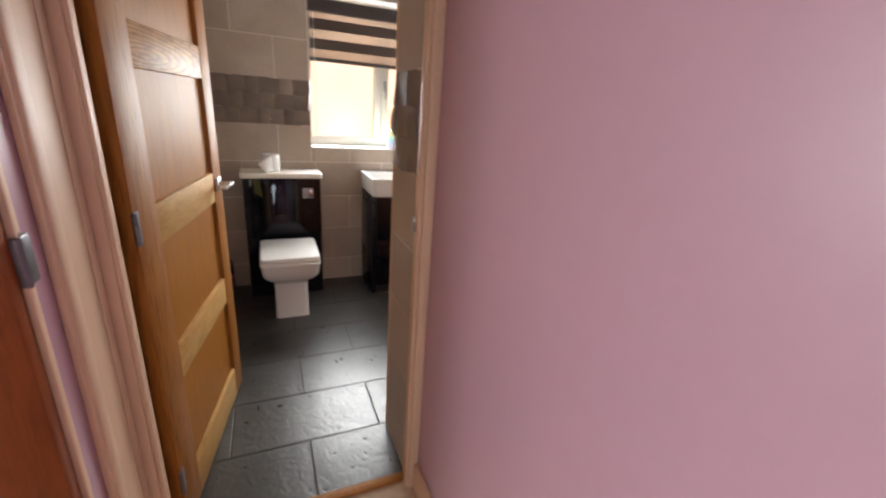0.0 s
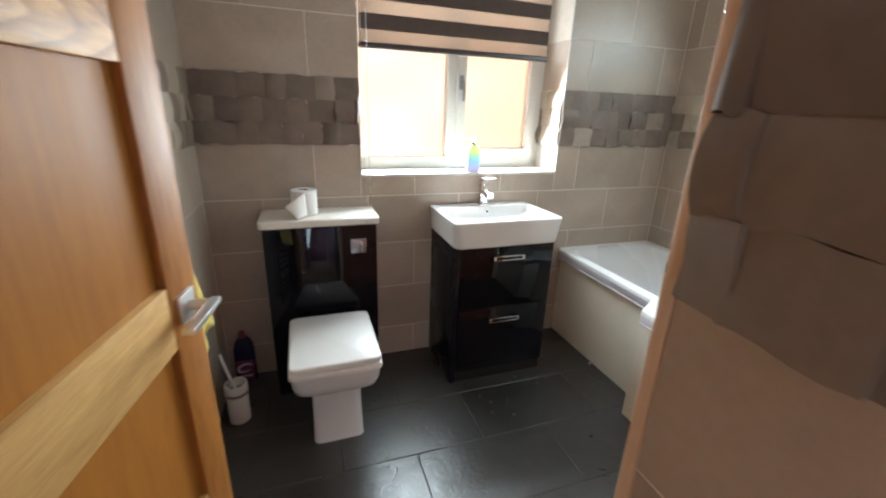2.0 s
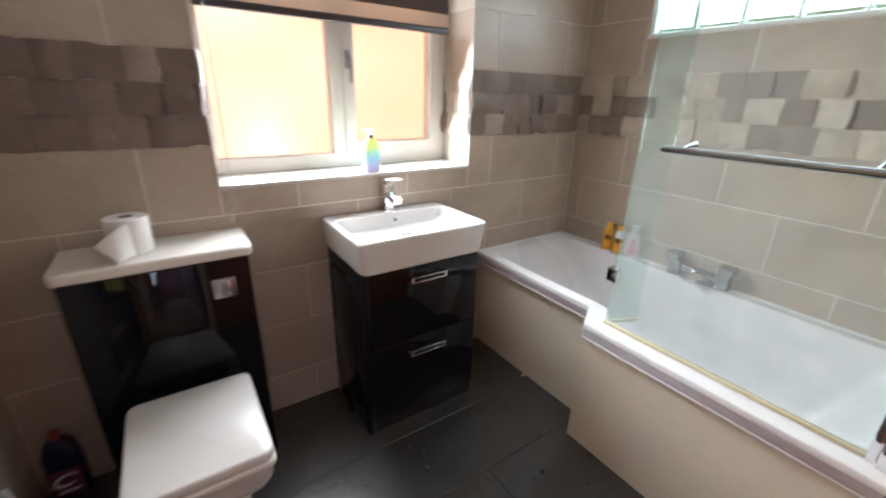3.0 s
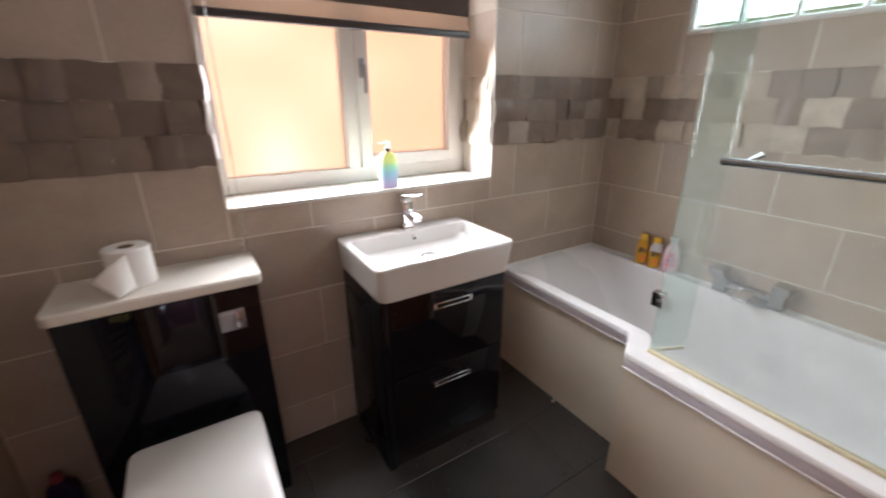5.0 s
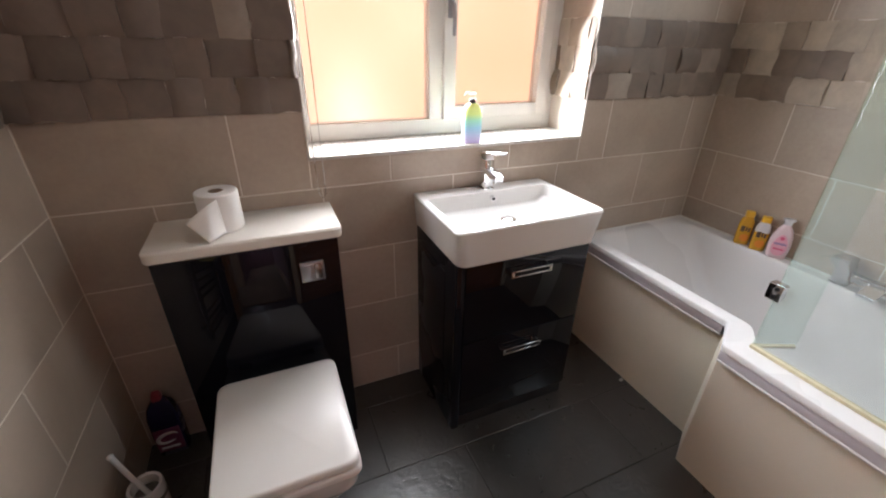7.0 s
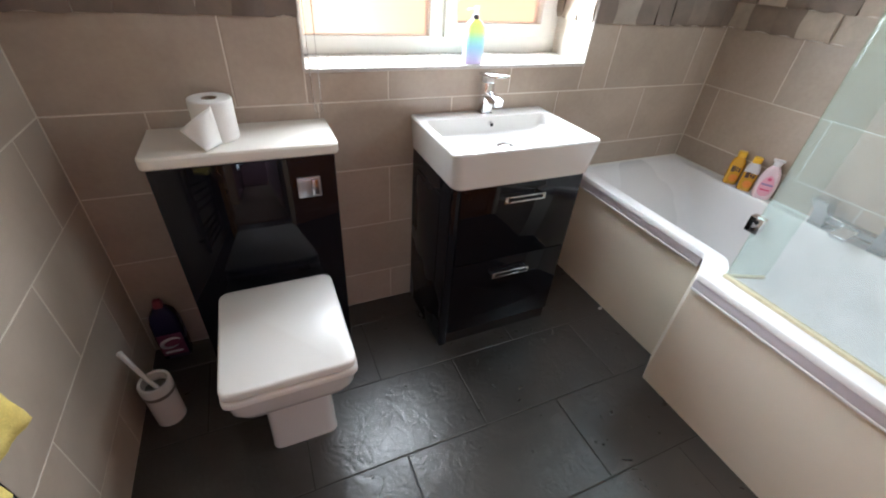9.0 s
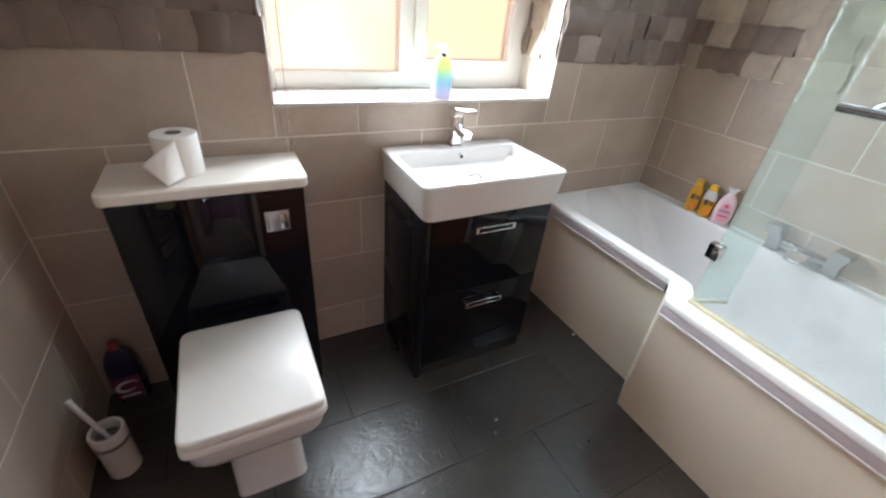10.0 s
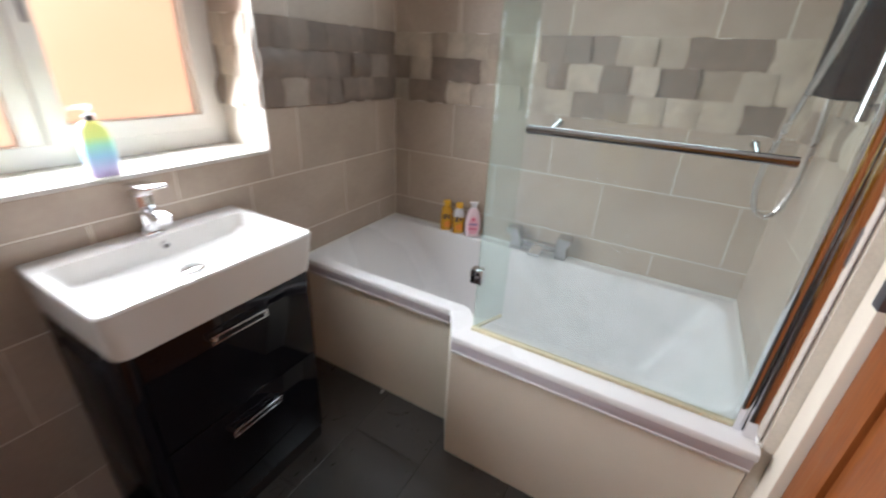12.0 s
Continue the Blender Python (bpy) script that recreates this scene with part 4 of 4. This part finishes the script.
# ---- small things ----
def toilet_roll():
    at = (0.440, 3.886, 0.9032)
    ob = thing("toilet_roll", "white toilet roll with a loose torn sheet", "toilet paper", at)
    bpy.context.view_layer.update()
    prof = [(0.021, 0.0), (0.056, 0.0), (0.0585, 0.003), (0.0585, 0.113), (0.056, 0.116), (0.021, 0.116), (0.021, 0.0)]
    b2 = bmesh.new()
    loops = [[(r * math.cos(a), r * math.sin(a), z) for a in [2 * math.pi * k / 40 for k in range(40)]] for r, z in prof]
    loft(b2, loops, False, False)
    part("roll", b2, PAPER, ob)
    b2 = bmesh.new()
    loft(b2, [[(r * math.cos(a), r * math.sin(a), z) for a in [2 * math.pi * k / 24 for k in range(24)]] for r, z in ((0.0205, 0.001), (0.0205, 0.1155), (0.019, 0.1155), (0.019, 0.001))], False, False)
    part("core", b2, CARD, ob, "brown cardboard core")
    b2, rows = bmesh.new(), []
    corner = [Vector(p) for p in ((0.004, -0.0590, 0.108), (-0.084, -0.074, 0.052), (0.010, -0.0590, 0.003), (-0.030, -0.112, 0.0025))]
    for a in range(13):
        t = a / 12
        row = []
        for k in range(11):
            v = k / 10
            p = (corner[0] * (1 - t) + corner[1] * t) * (1 - v) + (corner[2] * (1 - t) + corner[3] * t) * v
            p += Vector((0.0, -0.014, 0.006)) * math.sin(math.pi * t) * (1 - 0.4 * v)
            row.append(b2.verts.new(p))
        rows.append(row)
    for a, c in zip(rows, rows[1:]):
        for k in range(10):
            b2.faces.new((a[k], a[k + 1], c[k + 1], c[k]))
    sheet = part("loose_sheet", b2, PAPER, ob)
    sheet.modifiers.new("thickness", "SOLIDIFY").thickness = 0.0012
    return ob


toilet_roll()

brush = thing("toilet_brush", "white toilet brush in a ceramic pot with grey band", "toilet brush", (0.087, 3.652, 0.0))
part("pot", lathe(bmesh.new(), [(0.001, 0.0), (0.043, 0.0), (0.046, 0.004), (0.047, 0.150), (0.049, 0.160), (0.049, 0.190), (0.046, 0.196), (0.038, 0.194), (0.037, 0.120), (0.001, 0.118)], (0, 0, 0)), WHITE, brush)
part("band", lathe(bmesh.new(), [(0.0475, 0.0), (0.0495, 0.002), (0.0495, 0.014), (0.0475, 0.016)], (0, 0, 0.142)), RUBBER, brush, "grey ribbed band")
part("brush_handle", tube(bmesh.new(), [(0.010, 0.0, 0.122), (-0.012, 0.002, 0.20), (-0.040, 0.006, 0.315), (-0.046, 0.006, 0.342), (-0.047, 0.006, 0.346)], [0.008, 0.0075, 0.0085, 0.0095, 0.005], 12), WHITE, brush)

bleach = thing("cleaner_bottle", "dark blue toilet cleaner bottle with red cap", "bottle", (0.088, 3.955, 0.0))
o = lambda w, d, z: (rect(-w, w, -d, d, min(w, d) * 0.6, 5), z)
part("bottle", loft(bmesh.new(), [o(0.045, 0.026, 0.0), o(0.049, 0.030, 0.006), o(0.051, 0.031, 0.11), o(0.049, 0.030, 0.185), o(0.040, 0.026, 0.225), o(0.024, 0.019, 0.248), o(0.014, 0.014, 0.262)]), NAVY, bleach)
part("cap", loft(bmesh.new(), [o(0.016, 0.016, 0.258), o(0.016, 0.016, 0.272), o(0.012, 0.012, 0.286), o(0.006, 0.006, 0.290)]), RED_CAP, bleach, "red cap")
block("label", (-0.042, -0.0335, 0.025), (0.042, -0.0295, 0.135), LABEL_PURPLE, bleach, 0.001, "plum coloured label")
b = bmesh.new()
tube(b, [(0.034 * math.cos(a), -0.0335, 0.092 + 0.022 * math.sin(a) + 0.006 * math.cos(a)) for a in [radians(20 + 22 * k) for k in range(14)]], [0.002 + 0.005 * math.sin(math.pi * k / 13) for k in range(14)], 8)
part("swirl", b, LABEL_WHITE, bleach, "white printed swirl")
block("print_bar", (-0.032, -0.0345, 0.040), (0.028, -0.033, 0.050), LABEL_WHITE, bleach)

soap = thing("soap_bottle", "rainbow coloured soap pump bottle on the sill", "soap dispenser", (1.345, 4.034, SILL_Z))
o = lambda w, d, z: (rect(-w, w, -d, d, min(w, d) * 0.75, 6), z)
part("bottle", loft(bmesh.new(), [o(0.034, 0.020, 0.0), o(0.037, 0.023, 0.005), o(0.038, 0.024, 0.06), o(0.037, 0.023, 0.105), o(0.033, 0.021, 0.126), o(0.021, 0.017, 0.142), o(0.012, 0.012, 0.148)]), RAINBOW, soap)
part("collar", lathe(bmesh.new(), [(0.012, 0.0), (0.0125, 0.002), (0.0125, 0.014), (0.008, 0.018)], (0, 0, 0.146), 18), BROWN_METAL, soap)
part("pump", tube(bmesh.new(), [(0, 0, 0.160), (0, 0, 0.178), (0, 0, 0.182)], [0.004, 0.004, 0.010], 12), CLEAR_PLASTIC, soap)
part("nozzle", tube(bmesh.new(), [(0.010, 0, 0.184), (-0.028, 0, 0.183), (-0.034, 0, 0.176)], [0.006, 0.005, 0.004], 10), CLEAR_PLASTIC, soap)


def shampoo(at, turn, shoulder_material, label):
    ob = thing("shampoo_bottle", label, "bottle", group="bottles on the bath rim")
    c = lambda w, d, z: (rect(-w, w, -d, d, min(w, d) * 0.7, 5), z)
    part("bottle", loft(bmesh.new(), [c(0.026, 0.017, 0.0), c(0.029, 0.019, 0.004), c(0.029, 0.019, 0.088)]), YELLOW, ob)
    part("shoulder", loft(bmesh.new(), [c(0.029, 0.019, 0.0881), c(0.0285, 0.019, 0.104), c(0.024, 0.017, 0.122), c(0.016, 0.014, 0.132), c(0.0155, 0.0135, 0.136)]), shoulder_material, ob)
    part("cap", loft(bmesh.new(), [c(0.018, 0.015, 0.136), c(0.0185, 0.0155, 0.138), c(0.018, 0.015, 0.158), c(0.015, 0.012, 0.162)]), CAP_YELLOW, ob, "yellow cap")
    part("printed_fruit", lathe(bmesh.new(), [(0.001, 0), (0.019, 0), (0.018, 0.0012), (0.001, 0.0014)], (0, 0, 0), 16), ORANGE, ob).matrix_basis = pose(0.004, -0.0195, 0.034, 90)
    block("label", (-0.022, -0.0202, 0.050), (0.022, -0.0188, 0.084), YELLOW, ob, 0.0003)
    for x0, x1, z0, z1 in ((-0.020, -0.004, 0.064, 0.092), (-0.001, 0.006, 0.068, 0.090), (0.009, 0.018, 0.066, 0.086)):
        block("print_bar", (x0, -0.0212, z0), (x1, -0.0199, z1), BROWN_PRINT, ob)
    ob.matrix_world = pose(*at, 0, 0, turn)
    return ob


shampoo((2.634, 3.640, 0.5765), -52, YELLOW, "amber yellow shampoo bottle standing on the bath rim")
shampoo((2.634, 3.566, 0.5765), -58, LABEL_WHITE, "yellow shampoo bottle with white shoulder on the bath rim")
lotion = thing("lotion_bottle", "pale pink baby lotion bottle with white cap", "bottle", group="bottles on the bath rim")
c = lambda w, d, z: (rect(-w, w, -d, d, min(w, d) * 0.9, 6), z)
part("bottle", loft(bmesh.new(), [c(0.028, 0.018, 0.0), c(0.036, 0.022, 0.006), c(0.041, 0.024, 0.040), c(0.0415, 0.024, 0.065), c(0.038, 0.023, 0.100), c(0.029, 0.020, 0.132), c(0.016, 0.015, 0.152), c(0.012, 0.012, 0.158)]), PINK_BOTTLE, lotion)
part("cap", loft(bmesh.new(), [c(0.014, 0.013, 0.157), c(0.015, 0.014, 0.160), c(0.015, 0.014, 0.172), c(0.023, 0.012, 0.177), c(0.022, 0.011, 0.184)]), LABEL_WHITE, lotion, "white flip cap")
part("label", loft(bmesh.new(), [[(0.027 * math.cos(a) * (1 - 0.25 * math.sin(a)), y, 0.066 + 0.050 * math.sin(a)) for a in [2 * math.pi * k / 24 for k in range(24)]] for y in (-0.0236, -0.0246)]), PINK_LABEL, lotion, "rose pink drop-shaped label")
part("printed_drop", lathe(bmesh.new(), [(0.001, 0), (0.008, 0), (0.007, 0.001), (0.001, 0.0012)], (0, 0, 0), 16), PINK_PRINT, lotion).matrix_basis = pose(0.0, -0.0247, 0.098, 90)
block("print_bar", (-0.022, -0.0256, 0.068), (0.022, -0.0244, 0.076), VIOLET_PRINT, lotion)
block("print_bar", (-0.019, -0.0256, 0.044), (0.019, -0.0244, 0.051), PINK_PRINT, lotion)
lotion.matrix_world = pose(2.632, 3.482, 0.5765, 0, 0, -60)


bm = bmesh.new()
lathe(bm, [(0.001, 0.0), (0.011, 0.0), (0.010, 0.005), (0.005, 0.010), (0.001, 0.011)], (1.966, 3.566, -0.001), 14, 0.7)
tagged(part("sealant_blob", bm, WHITE), "small white sealant blob on the slate floor", "sealant")


# ---- tiles ----
TILE_MESH = {}


def tile_mesh(w, h, d, material, chamfer=0.0015):
    key = (round(w, 3), round(h, 3), d, material.name)
    if key not in TILE_MESH:
        a, c = w / 2, h / 2
        p = [(-a, -c), (a, -c), (a, c), (-a, c)]
        verts = [(x, y, -d) for x, y in p] + [(x, y, -chamfer * 0.6) for x, y in p] + [(x * (1 - chamfer / a), y * (1 - chamfer / c), 0) for x, y in p]
        faces = [(j * 4 + k, j * 4 + (k + 1) % 4, j * 4 + 4 + (k + 1) % 4, j * 4 + 4 + k) for j in range(2) for k in range(4)] + [(8, 9, 10, 11)]
        data = bpy.data.meshes.new("tile")
        data.from_pydata(verts, [], faces)
        data.materials.append(material)
        TILE_MESH[key] = data
    return TILE_MESH[key]


def pillow_mesh(w, h, style, thick, material):
    """A split-stone piece: a wavy cushion, bowed along one side."""
    key = ("pillow", round(w, 3), round(h, 3), style, round(thick, 4), material.name)
    if key not in TILE_MESH:
        n, verts, faces = 5, [], []
        for j in range(n + 1):
            for k in range(n + 1):
                u, v = 2 * k / n - 1, 2 * j / n - 1
                bow = {0: 1 - u * u, 1: 1 - v * v, 2: 0.5 + 0.5 * u - 0.3 * v * v, 3: 0.5 - 0.5 * v - 0.3 * u * u}[style]
                wob = 0.0035 * math.sin(3.1 * u + style) if style % 2 else 0.0035 * math.sin(3.1 * v + style)
                verts.append((u * w / 2 + (wob if style % 2 == 0 else 0), v * h / 2 + (wob if style % 2 else 0), thick * (0.35 + 0.65 * bow)))
        for j in range(n):
            for k in range(n):
                a = j * (n + 1) + k
                faces.append((a, a + 1, a + n + 2, a + n + 1))
        edge = [k for k in range(n + 1)] + [(j + 1) * (n + 1) - 1 for j in range(1, n + 1)] + [n * (n + 1) + k for k in range(n - 1, -1, -1)] + [j * (n + 1) for j in range(n - 1, 0, -1)]
        base = len(verts)
        verts += [(verts[q][0], verts[q][1], -0.004) for q in edge]
        faces += [(base + k, base + (k + 1) % len(edge), edge[(k + 1) % len(edge)], edge[k]) for k in range(len(edge))]
        data = bpy.data.meshes.new("stone")
        data.from_pydata(verts, [], faces)
        data.materials.append(material)
        data.shade_smooth()
        data.set_sharp_from_angle(angle=radians(40))
        TILE_MESH[key] = data
    return TILE_MESH[key]


def minus(r, hole):
    u0, u1, z0, z1 = r
    a, b2, c2, d2 = hole
    if u1 <= a or u0 >= b2 or z1 <= c2 or z0 >= d2:
        return [r]
    out = []
    if u0 < a:
        out.append((u0, a, z0, z1))
    if u1 > b2:
        out.append((b2, u1, z0, z1))
    m0, m1 = max(u0, a), min(u1, b2)
    if z0 < c2:
        out.append((m0, m1, z0, c2))
    if z1 > d2:
        out.append((m0, m1, d2, z1))
    return out


JOINT = 0.0042


def tile_wall(wall, normal, fixed, u_lo, u_hi, joints, holes=(), rng=None, band=True, rows=ROWS, lower=0.0):
    """normal: which way the tiles face. joints: a joint of the odd and one of the even rows."""
    rng = rng or random.Random(3)
    rows = [max(0.0, z - lower) if z < CEIL else z for z in rows]
    out = Vector(normal)
    side = Vector((0, 0, 1)).cross(out)
    turn = Matrix((side, Vector((0, 0, 1)), out)).transposed().to_4x4()
    horizontal = 0 if abs(normal[1]) > 0.5 else 1

    def put(data, name, u, z, extra=0.0):
        p = Vector((0, 0, z))
        p[horizontal], p[1 - horizontal] = u, fixed
        ob = new(name, data)
        ob.parent = wall
        ob.matrix_basis = Matrix.Translation(p + out * extra) @ turn
        return ob

    for k, (z0, z1) in enumerate(zip(rows, rows[1:])):
        if band and abs(z0 + lower - 1.213) < 0.01:
            h = (z1 - z0) / 3
            for r in range(3):
                u = u_lo - rng.uniform(0, 0.06)
                while u < u_hi - 0.004:
                    w = rng.choice((0.088, 0.104, 0.118, 0.128))
                    pieces = [(max(u, u_lo), min(u + w, u_hi), z0 + r * h, z0 + (r + 1) * h)]
                    for hole in holes:
                        pieces = [q for p in pieces for q in minus(p, hole)]
                    for a, b2, c2, d2 in pieces:
                        if b2 - a > 0.012 and d2 - c2 > 0.012:
                            # window wall and return take the stone coloured with their shade
                            put(pillow_mesh(b2 - a + 0.003, d2 - c2 + 0.002, rng.randrange(4), rng.choice((0.009, 0.014, 0.020)), BAND_SHADED if normal == (0, -1, 0) or wall is wall_return else BAND), "stone", (a + b2) / 2, (c2 + d2) / 2)
                    u += w
            continue
        start = joints[k % 2]
        n0 = math.floor((u_lo - start) / 0.504)
        u = start + n0 * 0.504
        while u < u_hi:
            pieces = [(max(u, u_lo), min(u + 0.504, u_hi), z0, z1)]
            for hole in holes:
                pieces = [q for p in pieces for q in minus(p, hole)]
            for a, b2, c2, d2 in pieces:
                if b2 - a > 0.008 and d2 - c2 > 0.008:
                    put(tile_mesh(b2 - a - JOINT, d2 - c2 - JOINT, 0.004, TILE), "tile", (a + b2) / 2, (c2 + d2) / 2, rng.uniform(-0.0004, 0.0004))
            u += 0.504


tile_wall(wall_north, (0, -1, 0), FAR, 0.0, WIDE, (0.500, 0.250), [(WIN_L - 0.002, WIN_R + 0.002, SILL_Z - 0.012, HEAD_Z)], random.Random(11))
tile_wall(wall_west, (1, 0, 0), 0.0, 1.99, FAR - 0.001, (3.575, 3.827), rng=random.Random(12))
tile_wall(wall_east, (-1, 0, 0), WIDE, 2.30, FAR - 0.001, (3.650, 3.405), [(BLOCK_Y0 - 0.012, BLOCK_Y1 + 0.012, BLOCK_Z0 - 0.012, BLOCK_Z1)], random.Random(13))
tile_wall(wall_south, (0, 1, 0), 2.305, 1.858, WIDE - 0.001, (2.32, 2.57), rng=random.Random(14))
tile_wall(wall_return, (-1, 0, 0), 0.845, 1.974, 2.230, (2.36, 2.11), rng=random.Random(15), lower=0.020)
REVEAL = (SILL_Z, 1.213, 1.515, 1.775, HEAD_Z)
tile_wall(wall_north, (-1, 0, 0), WIN_R, FAR + 0.004, WIN_Y, (FAR + 0.004, FAR + 0.004), rng=random.Random(16), rows=REVEAL)
tile_wall(wall_north, (1, 0, 0), WIN_L, FAR + 0.004, WIN_Y, (FAR + 0.004, FAR + 0.004), rng=random.Random(17), rows=REVEAL)

# slate floor: rows staggered by half a tile
rng = random.Random(5)
for r in range(-1, 7):
    y0 = 2.25 + 0.3215 * r
    x = (0.512 if r % 2 else 0.818) - 0.6145 * 2
    while x < WIDE:
        a, b2, c2, d2 = max(x, 0.0), min(x + 0.6145, WIDE), max(y0, 1.955), min(y0 + 0.3215, FAR)
        if y0 < 2.2:
            b2 = min(b2, 0.845)
        if b2 - a > 0.02 and d2 - c2 > 0.02:
            ob = new("slate_tile", tile_mesh(b2 - a - 0.0034, d2 - c2 - 0.0034, 0.006, SLATE, 0.002))
            ob.parent = floor
            ob.location = ((a + b2) / 2, (c2 + d2) / 2, rng.uniform(-0.0006, 0.0))
        x += 0.6145
